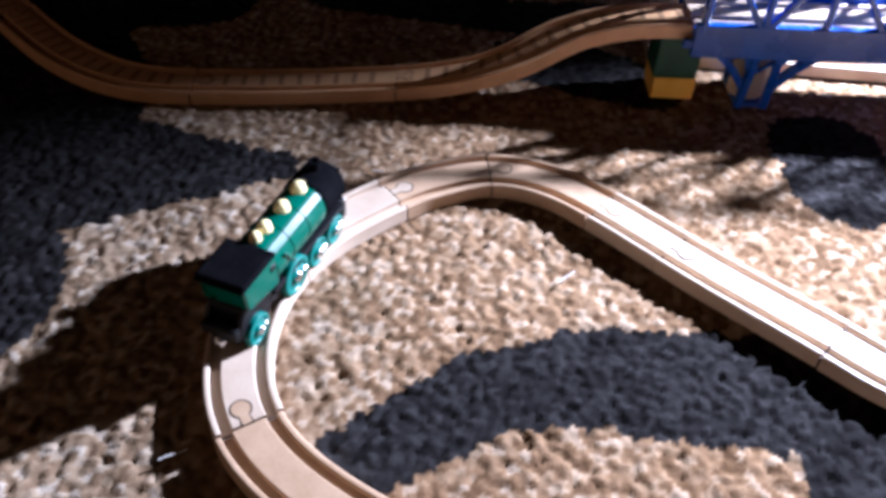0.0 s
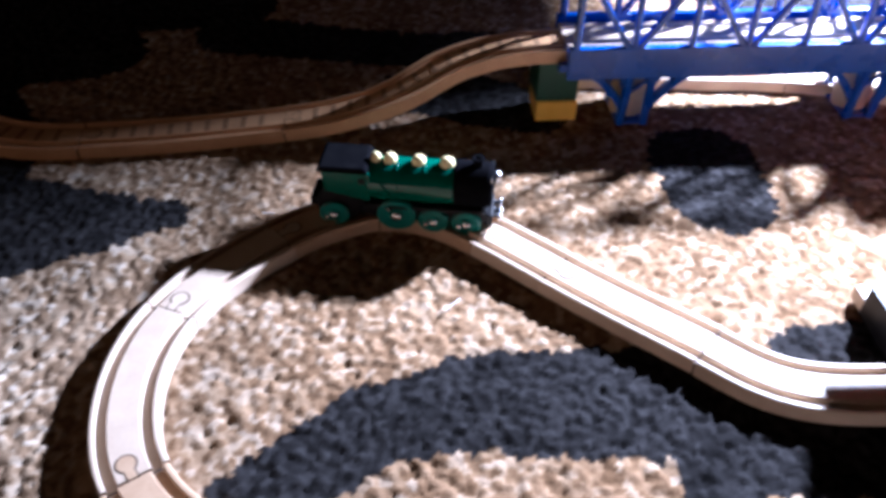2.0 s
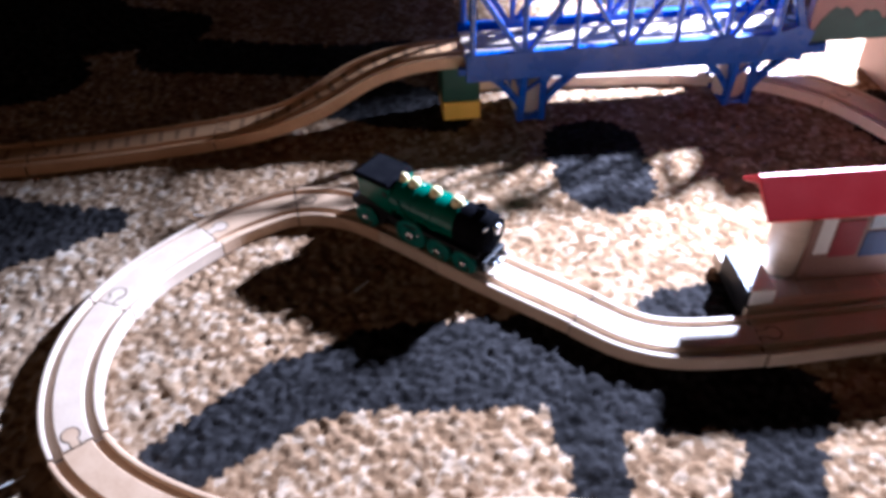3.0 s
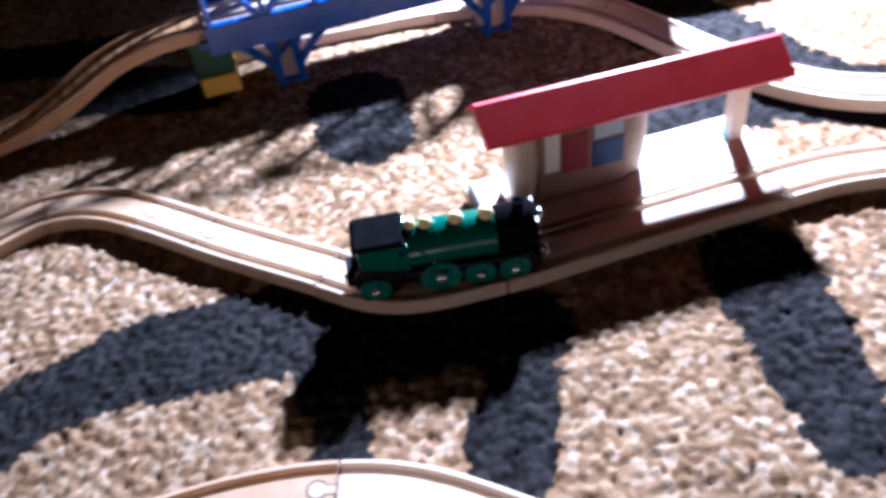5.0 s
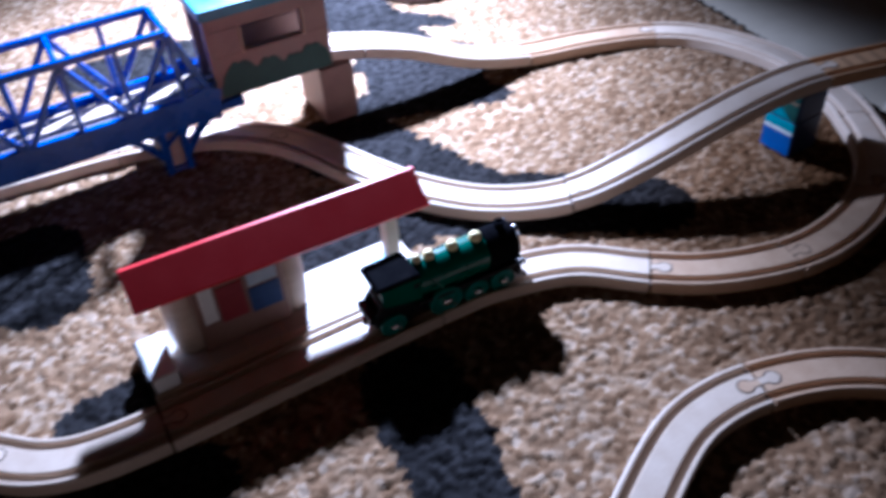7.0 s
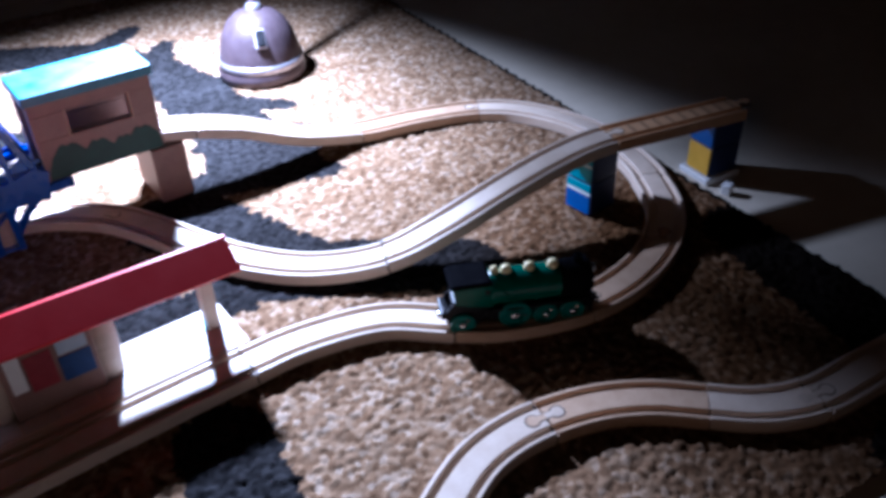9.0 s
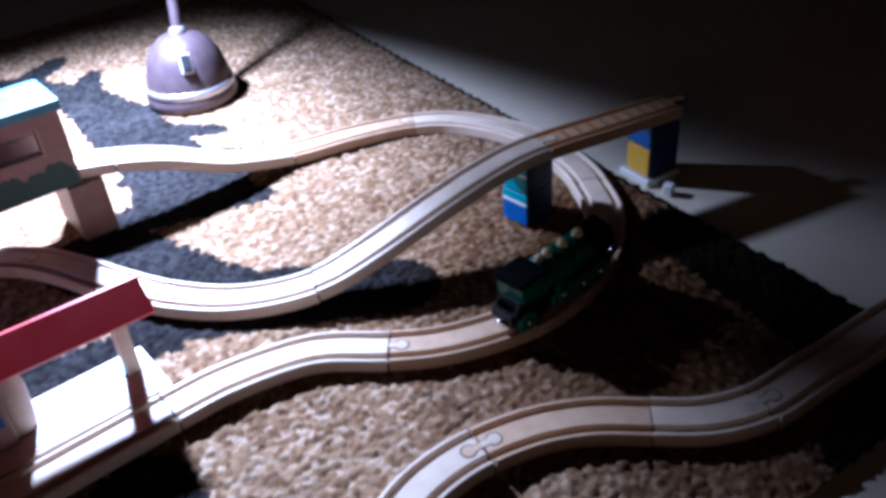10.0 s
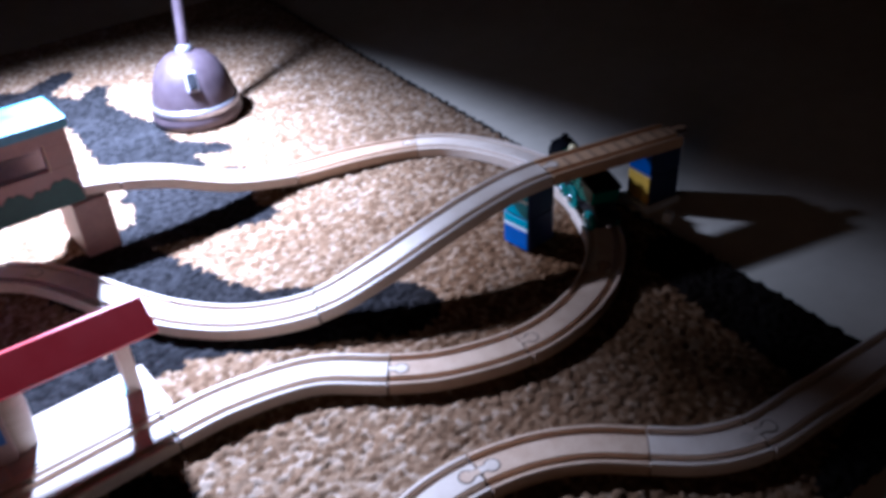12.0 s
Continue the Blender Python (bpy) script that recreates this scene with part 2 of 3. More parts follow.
H = 0.012
ROUTES = {
    "main": Route([(0.56, 0.125, H), (0.50, 0.175, H), (0.432, 0.233, H), (0.381, 0.257, H), (0.321, 0.268, H), (0.25, 0.27, H), (0.18, 0.278, H), (0.107, 0.315, H),
                   (0.063, 0.358, H), (0.047, 0.41, H), (0.052, 0.466, H), (0.079, 0.517, H), (0.127, 0.562, H), (0.157, 0.581, H), (0.199, 0.596, H), (0.24, 0.588, H),
                   (0.281, 0.559, H), (0.345, 0.497, H), (0.41, 0.439, H), (0.438, 0.413, H), (0.47, 0.399, H), (0.53, 0.394, H), (0.64, 0.396, H), (0.75, 0.397, H),
                   (0.808, 0.394, H), (0.875, 0.374, H), (0.923, 0.331, H), (0.966, 0.301, H), (1.03, 0.279, H), (1.09, 0.279, H), (1.15, 0.297, H), (1.205, 0.335, H),
                   (1.245, 0.395, H), (1.266, 0.45, H), (1.276, 0.524, H), (1.25, 0.605, H), (1.205, 0.652, H), (1.13, 0.683, H), (1.053, 0.700, 0.013), (0.975, 0.700, 0.034),
                   (0.904, 0.713, 0.063), (0.839, 0.729, 0.077), (0.78, 0.744, 0.079), (0.70, 0.738, 0.079)]),
    "near": Route([(0.60, 0.10, H), (0.68, 0.115, H), (0.755, 0.152, H), (0.80, 0.177, H), (0.836, 0.193, H), (0.869, 0.198, H), (0.906, 0.195, H), (0.950, 0.181, H),
                   (0.987, 0.158, H), (1.017, 0.128, H), (1.047, 0.100, H), (1.089, 0.081, H), (1.155, 0.073, H), (1.226, 0.064, H), (1.36, 0.048, H)]),
    "climb": Route([(0.35, 0.80, H), (0.42, 0.795, H), (0.50, 0.789, H), (0.59, 0.78, H), (0.68, 0.752, H), (0.735, 0.707, H), (0.765, 0.655, H), (0.787, 0.600, H),
                    (0.82, 0.535, H), (0.865, 0.483, 0.013), (0.922, 0.444, 0.022), (0.978, 0.427, 0.040), (1.045, 0.418, 0.060), (1.110, 0.412, 0.074), (1.168, 0.404, 0.081),
                    (1.250, 0.3825, 0.083), (1.334, 0.361, 0.084)]),
    "dark": Route([(-0.42, 1.0, H), (-0.34, 0.92, H), (-0.245, 0.815, H), (-0.17, 0.744, H), (-0.10, 0.708, H), (-0.016, 0.706, H), (0.079, 0.713, 0.014), (0.16, 0.712, 0.024),
                   (0.215, 0.712, 0.042), (0.265, 0.728, 0.062), (0.315, 0.735, 0.072), (0.372, 0.735, 0.075)]),
}


def track_section(width=0.04, thick=0.012, centre=0.013, groove=0.0064, deep=0.0042, c=0.0012):
    w = width / 2
    top = [(-w, -thick), (-w, -c), (-w + c * 0.4, -c * 0.35), (-w + c, 0)]
    for side in (-1, 1):
        a, b = side * centre - groove / 2, side * centre + groove / 2
        top += [(a - 0.0006, 0), (a, -0.0006), (a, -deep), (b, -deep), (b, -0.0006), (b + 0.0006, 0)]
    top += [(w - c, 0), (w - c * 0.4, -c * 0.35), (w, -c), (w, -thick)]
    return top


SECTION = track_section()


def sweep(route, s0, s1, section=SECTION, step=0.006, origin=Vector((0, 0, 0))):
    bm = bmesh.new()
    n = max(2, int((s1 - s0) / step))
    rings = []
    for k in range(n + 1):
        s = s0 + (s1 - s0) * k / n
        p, d = route.at(s), route.heading(s)
        side = Vector((d.y, -d.x, 0)).normalized()
        up = side.cross(d).normalized()
        rings.append([bm.verts.new(p + side * a + up * b - origin) for a, b in section])
    m = len(section)
    for a, c in zip(rings, rings[1:]):
        for i in range(m):
            bm.faces.new([a[i], a[(i + 1) % m], c[(i + 1) % m], c[i]])
    bm.faces.new(rings[0][::-1])
    bm.faces.new(rings[-1])
    bmesh.ops.recalc_face_normals(bm, faces=bm.faces)
    return bm


def peg_shape(r, neck, length, z0, z1):
    """A round connector: a disc at the end of a neck, lying along +x from the joint."""
    out = []
    for k in range(19):
        a = math.radians(-150 + 300 * k / 18)
        out.append((length + r * math.cos(a), r * math.sin(a)))
    out = [(0, -neck)] + out + [(0, neck)]
    bm = bmesh.new()
    lo = [bm.verts.new((x, y, z0)) for x, y in out]
    hi = [bm.verts.new((x, y, z1)) for x, y in out]
    bm.faces.new(hi)
    bm.faces.new(lo[::-1])
    for i in range(len(out)):
        j = (i + 1) % len(out)
        bm.faces.new([lo[i], lo[j], hi[j], hi[i]])
    bmesh.ops.recalc_face_normals(bm, faces=bm.faces)
    return bm


def lay_track(route, cuts, wood, label, group, ties=False, turn_pegs=False, honey=()):
    """Wooden pieces between the cuts, each a thing with its body, its peg and the gap round the peg."""
    for k, (a, c) in enumerate(zip(cuts, cuts[1:])):
        material = BEECH_HONEY if k in honey else wood
        g = random.uniform(0.0004, 0.0011)
        mid = route.at((a + c) / 2)
        origin = Vector((mid.x, mid.y, mid.z - 0.012))
        piece = thing("wooden_track", HONEY_LABEL if k in honey else label, "toy track", Matrix.Translation(origin) @ pose(random.uniform(-0.0004, 0.0004), random.uniform(-0.0004, 0.0004), random.uniform(0, 0.0005), 0, 0, random.uniform(-0.35, 0.35)), group)
        part("track_body", sweep(route, a + g, c - g, origin=origin), material, piece)
        flip = random.random() < 0.5 if turn_pegs else False
        end, way = (a, -1) if flip else (c, 1)
        if end > 0.01:
            p, d = route.at(end), route.heading(end) * way
            m = Matrix.Translation(p - origin) @ d.to_track_quat("X", "Z").to_matrix().to_4x4()
            for name, r, nk, ln, z0, z1, mat in (("joint_gap", 0.0066, 0.0038, 0.0112, -0.004, 0.00012, GAP), ("peg", 0.0054, 0.0027, 0.0112, -0.004, 0.00035, material)):
                bm = peg_shape(r, nk, ln, z0, z1)
                bmesh.ops.transform(bm, matrix=m, verts=bm.verts)
                if name == "joint_gap":
                    # hidden plate added across the joint to stop light leaking through
                    fill = box(-0.0010, -0.0185, -0.0116, 0.0010, 0.0185, -0.0042)
                    bmesh.ops.transform(fill, matrix=m, verts=fill.verts)
                    tmp = bpy.data.meshes.new("tmp")
                    fill.to_mesh(tmp)
                    fill.free()
                    bm.from_mesh(tmp)
                    bpy.data.meshes.remove(tmp)
                part(name, bm, mat, piece)
        if ties:
            k = a + 0.012
            while k < c - 0.008:
                p, d = route.at(k), route.heading(k)
                m = Matrix.Translation(p - origin) @ d.to_track_quat("X", "Z").to_matrix().to_4x4()
                bm = box(-0.0022, -0.0080, -0.002, 0.0022, 0.0080, 0.0003, 0.0002, 1)
                bmesh.ops.transform(bm, matrix=m, verts=bm.verts)
                part("tie", bm, TIE, piece)
                k += 0.0155


def cuts_of(route, places):
    return [0.0] + [route.nearest(x, y) for x, y in places] + [route.length]


# ---- structure ----
def slab(name, x0, y0, z0, x1, y1, z1, mat):
    return tagged(part(name, box(x0, y0, z0, x1, y1, z1), mat), kind="structure")


slab("floor", -1.95, -3.3, -0.03, 4.6, 4.6, -0.008, FLOOR)
slab("wall_north", -2.05, 4.6, -0.03, 4.6, 4.7, 2.4, WALL)
slab("wall_south", -2.05, -3.4, -0.03, 4.6, -3.3, 2.4, WALL)
# the west wall leaves an unseen, assumed opening for the added fill
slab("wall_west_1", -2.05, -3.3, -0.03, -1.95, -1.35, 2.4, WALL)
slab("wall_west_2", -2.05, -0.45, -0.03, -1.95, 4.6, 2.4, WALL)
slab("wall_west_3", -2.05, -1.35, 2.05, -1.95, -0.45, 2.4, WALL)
slab("wall_east", 4.6, -3.4, -0.03, 4.7, 4.7, 2.4, WALL)
slab("ceiling", -2.05, -3.4, 2.4, 4.7, 4.7, 2.5, WALL)


# ---- rug: dense knotted pile with a pattern of dark wandering shapes ----
def pattern_at(x, y):
    """1 in the charcoal shapes, 0 in the beige ones, by rounded strokes."""
    d = np.full(x.shape, 9.0)

    def stroke(ax, ay, bx, by, r, r2=None):
        r2 = r if r2 is None else r2
        t = np.clip(((x - ax) * (bx - ax) + (y - ay) * (by - ay)) / ((bx - ax) ** 2 + (by - ay) ** 2 + 1e-9), 0, 1)
        return np.hypot(x - ax - t * (bx - ax), y - ay - t * (by - ay)) - (r + (r2 - r) * t)

    for s in STROKES:
        d = np.minimum(d, stroke(*s))
    for s in GAPS:
        d = np.maximum(d, -stroke(*s))
    return d


# charcoal strokes: from, to, and the radius at both ends
STROKES = [
    (0.125, 0.347, 0.195, 0.398, 0.026, 0.030), (0.195, 0.398, 0.26, 0.411, 0.030, 0.036), (0.26, 0.411, 0.42, 0.40, 0.040, 0.048),
    (0.395, 0.36, 0.382, 0.27, 0.024, 0.022), (0.43, 0.365, 0.53, 0.345, 0.034, 0.034), (0.508, 0.32, 0.484, 0.245, 0.036, 0.028),
    (0.70, 0.34, 0.692, 0.27, 0.040, 0.036), (0.692, 0.27, 0.677, 0.195, 0.036, 0.027), (0.485, 0.434, 0.54, 0.435, 0.030, 0.030),
    (0.478, 0.66, 0.477, 0.603, 0.048, 0.044), (0.66, 0.525, 0.79, 0.50, 0.030, 0.026), (0.25, 0.785, 0.34, 0.745, 0.045, 0.040)]
STROKES += [
    (0.815, 0.53, 0.99, 0.41, 0.050, 0.042), (0.80, 0.66, 0.845, 0.57, 0.062, 0.042), (0.845, 0.57, 0.87, 0.52, 0.042, 0.035),
    (0.85, 0.725, 0.982, 0.656, 0.040, 0.018), (0.90, 0.78, 0.98, 0.752, 0.040, 0.046), (0.935, 0.80, 0.945, 0.97, 0.055, 0.052),
    (0.945, 0.97, 0.935, 1.10, 0.050, 0.036), (0.935, 1.10, 0.984, 1.17, 0.034, 0.014), (0.925, 1.12, 0.88, 1.20, 0.034, 0.030), (0.88, 1.20, 0.962, 1.268, 0.030, 0.018), (0.86, 1.22, 0.70, 1.30, 0.040, 0.060),
    (0.865, 0.755, 0.965, 0.700, 0.034, 0.030), (0.955, 0.905, 1.028, 0.846, 0.035, 0.014), (1.255, 0.27, 1.215, 0.08, 0.045, 0.045), (1.11, -0.01, 1.22, 0.01, 0.045, 0.045)]
STROKES += [
    (-0.12, 0.597, -0.02, 0.602, 0.082, 0.039), (-0.02, 0.602, 0.040, 0.609, 0.039, 0.016), (-0.25, 0.475, -0.180, 0.464, 0.110, 0.100), (-0.22, 0.70, -0.235, 0.78, 0.135, 0.105), (-0.30, 0.55, -0.28, 0.90, 0.16, 0.14),
    (0.055, 0.906, 0.24, 0.864, 0.040, 0.036), (0.24, 0.864, 0.32, 0.868, 0.036, 0.034), (-0.20, 0.875, -0.085, 0.876, 0.082, 0.055), (-0.07, 0.985, 0.045, 0.972, 0.070, 0.050), (-0.10, 1.02, -0.28, 1.05, 0.09, 0.10), (0.60, 0.98, 0.74, 0.95, 0.040, 0.050)]
# beige strokes laid over them
GAPS = [(0.47, 0.31, 0.425, 0.27, 0.018, 0.022), (0.26, 0.318, 0.33, 0.31, 0.056, 0.042), (0.855, 0.785, 0.85, 0.76, 0.022, 0.018)]


def rug():
    x0, x1, y0, y1, step, cell = -0.38, 1.42, -0.02, 1.45, 0.0020, 0.0055
    nx, ny = int((x1 - x0) / step), int((y1 - y0) / step)
    gx, gy = np.meshgrid(x0 + step * np.arange(nx), y0 + step * np.arange(ny), indexing="ij")
    rng = np.random.default_rng(5)
    cx, cy = int((x1 - x0) / cell) + 4, int((y1 - y0) / cell) + 4
    jx, jy = rng.uniform(-0.1, 1.1, (cx, cy)), rng.uniform(-0.1, 1.1, (cx, cy))
    lift, shade = rng.uniform(-0.0011, 0.0011, (cx, cy)), rng.uniform(0, 1, (cx, cy))
    stretch, lean = rng.uniform(0.75, 1.35, (cx, cy)), rng.uniform(0, math.pi, (cx, cy))
    u, v = (gx - x0) / cell + 1.5, (gy - y0) / cell + 1.5
    iu, iv = u.astype(int), v.astype(int)
    best, h, tuft = np.full(gx.shape, 9.0), np.zeros(gx.shape), np.zeros(gx.shape)
    px, py = np.zeros(gx.shape), np.zeros(gx.shape)
    for a in (-1, 0, 1):
        for b in (-1, 0, 1):
            i, j = np.clip(iu + a, 0, cx - 1), np.clip(iv + b, 0, cy - 1)
            dx, dy = u - i - jx[i, j], v - j - jy[i, j]
            c, s = np.cos(lean[i, j]), np.sin(lean[i, j])
            d = np.hypot((c * dx + s * dy) * stretch[i, j], (c * dy - s * dx) / stretch[i, j])
            near = d < best
            best = np.where(near, d, best)
            h = np.where(near, 0.0029 * np.sqrt(np.clip(1 - (d / 1.0) ** 2, 0, 1)) + lift[i, j], h)
            tuft = np.where(near, shade[i, j], tuft)
            px, py = np.where(near, x0 + (i + jx[i, j] - 1.5) * cell, px), np.where(near, y0 + (j + jy[i, j] - 1.5) * cell, py)
    wave = 0.0010 * np.sin(gx * 23 + 2 * np.sin(gy * 17)) * np.cos(gy * 19)
    z = h - 0.0036 + wave
    patch = (pattern_at(px, py) < 0).astype(float)
    rim = 1.250 + 0.108 * gy + 0.0015 * np.sin(gy * 300)
    patch = np.maximum(patch, (gx > rim - 0.007).astype(float))  # dark line, 7 mm wide, along the edge
    keep = (gx < rim) & (gy > 0.139 - 0.12 * gx)
    idx = np.full(gx.shape, -1)
    idx[keep] = np.arange(keep.sum())
    co = np.stack([gx[keep], gy[keep], z[keep]], 1)
    q = np.stack([idx[:-1, :-1], idx[1:, :-1], idx[1:, 1:], idx[:-1, 1:]], -1).reshape(-1, 4)
    q = q[(q >= 0).all(1)]
    me = bpy.data.meshes.new("rug")
    me.vertices.add(len(co))
    me.vertices.foreach_set("co", co.ravel())
    me.loops.add(len(q) * 4)
    me.loops.foreach_set("vertex_index", q.ravel())
    me.polygons.add(len(q))
    me.polygons.foreach_set("loop_start", np.arange(len(q)) * 4)
    me.polygons.foreach_set("use_smooth", np.ones(len(q), bool))
    me.update(calc_edges=True)
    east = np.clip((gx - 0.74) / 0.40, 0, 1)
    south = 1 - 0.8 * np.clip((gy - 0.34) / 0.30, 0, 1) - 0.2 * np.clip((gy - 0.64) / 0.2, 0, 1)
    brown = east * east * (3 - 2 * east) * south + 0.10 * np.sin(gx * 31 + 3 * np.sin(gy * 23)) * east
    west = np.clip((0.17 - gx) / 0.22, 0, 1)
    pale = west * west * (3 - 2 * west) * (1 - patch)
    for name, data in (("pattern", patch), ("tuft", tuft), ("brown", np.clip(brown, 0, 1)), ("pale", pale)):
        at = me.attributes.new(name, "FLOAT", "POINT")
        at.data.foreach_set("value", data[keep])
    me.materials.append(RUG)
    ob = new("rug", me)
    tagged(ob, "beige and charcoal patterned knotted shag rug on the floor", "rug", kind="stuff")


rug()

# ---- tracks ----
main, near, climb, dark = ROUTES["main"], ROUTES["near"], ROUTES["climb"], ROUTES["dark"]
HONEY_LABEL = "tan beech wooden toy railway track piece with two grooves"
BEECH_LABEL = "pale beech wooden toy railway track piece with two grooves"
lay_track(main, cuts_of(main, [(0.381, 0.257), (0.20, 0.275), (0.063, 0.358), (0.062, 0.487), (0.127, 0.562), (0.199, 0.596), (0.281, 0.559), (0.322, 0.517), (0.41, 0.439), (0.53, 0.394), (0.753, 0.397), (0.923, 0.331), (1.03, 0.279), (1.16, 0.302), (1.245, 0.395), (1.205, 0.652), (1.05, 0.688), (0.86, 0.735)]), BEECH, BEECH_LABEL, "wooden track pieces", honey=(1, 2, 5, 6, 12, 13, 16))
lay_track(near, cuts_of(near, [(0.755, 0.152), (0.905, 0.195), (1.018, 0.128), (1.087, 0.081)]), BEECH, BEECH_LABEL, "wooden track pieces", turn_pegs=True, honey=(2,))
lay_track(climb, cuts_of(climb, [(0.59, 0.78), (0.735, 0.707), (0.81, 0.55), (0.925, 0.447), (1.180, 0.401)])[:-1], BEECH, BEECH_LABEL, "wooden track pieces")
lay_track(climb, cuts_of(climb, [(1.180, 0.401)])[1:], BEECH_DARK, "honey-brown wooden toy track piece with burnt sleeper marks", "wooden track pieces", ties=True)
lay_track(dark, cuts_of(dark, [(-0.245, 0.815), (-0.05, 0.706), (0.12, 0.713)]), BEECH_DARK, "honey-brown wooden toy track piece with burnt sleeper marks", "wooden track pieces", ties=True)


# ---- things ----
def thread(x, y, turn, length):
    t = thing("lint_thread", "short pale thread of lint lying on the rug", "lint", pose(x, y, 0.0022, 0, 0, turn), "lint on the rug")
    bm = bmesh.new()
    pts = spline([(-length / 2, 0, 0), (-length / 6, 0.0012, 0.0006), (length / 5, -0.0008, 0.0004), (length / 2, 0.0004, 0.0012)], 0.002)
    for a, c in zip(pts, pts[1:]):
        rod(a, c, 0.0009, 0.0007, bm, 0.0)
    part("fibre", bm, WHITE, t)



def loco():
    """A battery engine facing +x, standing on z = 0."""
    e = thing("toy_locomotive", "green and black toy steam locomotive with golden domes", "toy train")
    part("chassis", box(-0.064, -0.011, 0.0075, 0.060, 0.011, 0.020, 0.002), BLACK, e)
    part("cab_base", box(-0.0585, -0.0135, 0.0195, -0.0245, 0.0135, 0.0345, 0.0015), BLACK, e)
    part("running_board", box(-0.030, -0.0165, 0.0195, 0.056, 0.0165, 0.0235, 0.0012), BLACK, e)
    turn = pose(0, 0, 0, 0, 90, 0)
    boiler = lathe([(0, -0.026), (0.0165, -0.026), (0.0172, -0.025), (0.0172, 0.033), (0.0165, 0.034), (0, 0.034)], 40, Matrix.Translation((0, 0, 0.0385)) @ turn)
    boiler_ob = part("boiler", boiler, GREEN_LOCO, e, smooth=False)
    for x in (-0.006, 0.0135):
        part("boiler_band", lathe([(0.0172, x - 0.0008), (0.0178, x - 0.0006), (0.0178, x + 0.0006), (0.0172, x + 0.0008)], 40, Matrix.Translation((0, 0, 0.0385)) @ turn), GREEN_LOCO, boiler_ob)
    part("smokebox", lathe([(0, 0.034), (0.0172, 0.034), (0.0180, 0.035), (0.0180, 0.0575), (0.0168, 0.0605), (0.0145, 0.0615), (0, 0.0622)], 40, Matrix.Translation((0, 0, 0.0390)) @ turn), ROOF_BLACK, e)
    part("chimney", lathe([(0.0050, 0.054), (0.0036, 0.0580), (0.0034, 0.0610), (0.0043, 0.0620), (0.0043, 0.0636), (0.0026, 0.0636), (0.0024, 0.060), (0, 0.060)], 24, Matrix.Translation((0.0500, 0, 0))), ROOF_BLACK, e)
    for x, r in ((-0.0215, 0.0038), (-0.0115, 0.0048), (0.0085, 0.0050), (0.0285, 0.0052)):
        part("dome", lathe([(r * 1.15, 0.0545), (r, 0.056), (r, 0.0575), (r * 0.86, 0.0597), (r * 0.5, 0.0613), (0, 0.0618)], 20, Matrix.Translation((x, 0, 0))), GOLD, e, "golden dome", smooth=True)
    cab = part("cab", prism([(-0.0565, 0.0330), (-0.0245, 0.0260), (-0.0245, 0.0525), (-0.0590, 0.0525)], -0.0165, 0.0165, 0.0015), GREEN_LOCO, e)
    for side in (-1, 1):
        part("cab_window", box(-0.0320, side * 0.0168 - 0.0004, 0.0425, -0.0275, side * 0.0168 + 0.0004, 0.0475, 0.0003, 1), BLACK, cab)
        part("steam_pipe", rod((-0.0175, side * 0.0176, 0.046), (-0.008, side * 0.0183, 0.031), 0.0018, 0.0018), GREEN_LOCO, e)
    part("cab_roof", prism([(-0.0615, 0.0515), (-0.0255, 0.0515), (-0.0255, 0.0540), (-0.028, 0.0572), (-0.0590, 0.0565), (-0.0615, 0.0535)], -0.0172, 0.0172, 0.0012), ROOF_BLACK, e)
    for side in (-1, 1):
        part("side_skirt", prism([(-0.030, 0.012), (-0.020, 0.0075), (0.054, 0.0075), (0.058, 0.012), (0.058, 0.0215), (-0.030, 0.0215)], side * 0.0116 - 0.0012, side * 0.0116 + 0.0012, 0.0006), BLACK, e)
        part("bogie_frame", lathe([(0, -0.0018), (0.0158, -0.0018), (0.0166, -0.0008), (0.0166, 0.0008), (0.0158, 0.0018), (0, 0.0018)], 36, Matrix.Translation((-0.0475, side * 0.0118, 0.0190)) @ pose(0, 0, 0, 90, 0, 0)), BLACK, e)
    part("hand_rail", rod((0.0605, -0.014, 0.052), (0.0605, 0.014, 0.052), 0.0012, 0.0012, None, 0.0), STEEL, e)
    part("front_beam", box(0.0575, -0.0155, 0.009, 0.0625, 0.0155, 0.020, 0.0012), BLACK, e)
    part("headlamp", lathe([(0.0042, 0), (0.0046, 0.003), (0.0040, 0.0045), (0, 0.0052)], 20, Matrix.Translation((0.0612, 0, 0.047)) @ turn), STEEL, e, "shiny steel headlamp", smooth=True)
    for y in (-0.009, 0.009):
        part("buffer", lathe([(0.0018, 0), (0.0018, 0.004), (0.0036, 0.0045), (0.0036, 0.0058), (0, 0.0064)], 16, Matrix.Translation((0.0622, y, 0.0155)) @ turn), STEEL, e, "steel buffer", smooth=True)
    part("front_magnet", lathe([(0.0028, 0), (0.0042, 0.001), (0.0042, 0.006), (0.0030, 0.007), (0, 0.0072)], 20, Matrix.Translation((0.0622, 0, 0.0125)) @ turn), STEEL, e, smooth=True)
    part("rear_magnet", lathe([(0.0028, 0), (0.0042, 0.001), (0.0042, 0.006), (0.0030, 0.007), (0, 0.0072)], 20, Matrix.Translation((-0.064, 0, 0.0125)) @ pose(0, 0, 0, 0, -90, 0)), STEEL, e, smooth=True)
    part("rear_step", box(-0.0685, -0.013, 0.016, -0.062, 0.013, 0.024, 0.0012), BLACK, e)
    wheels = []
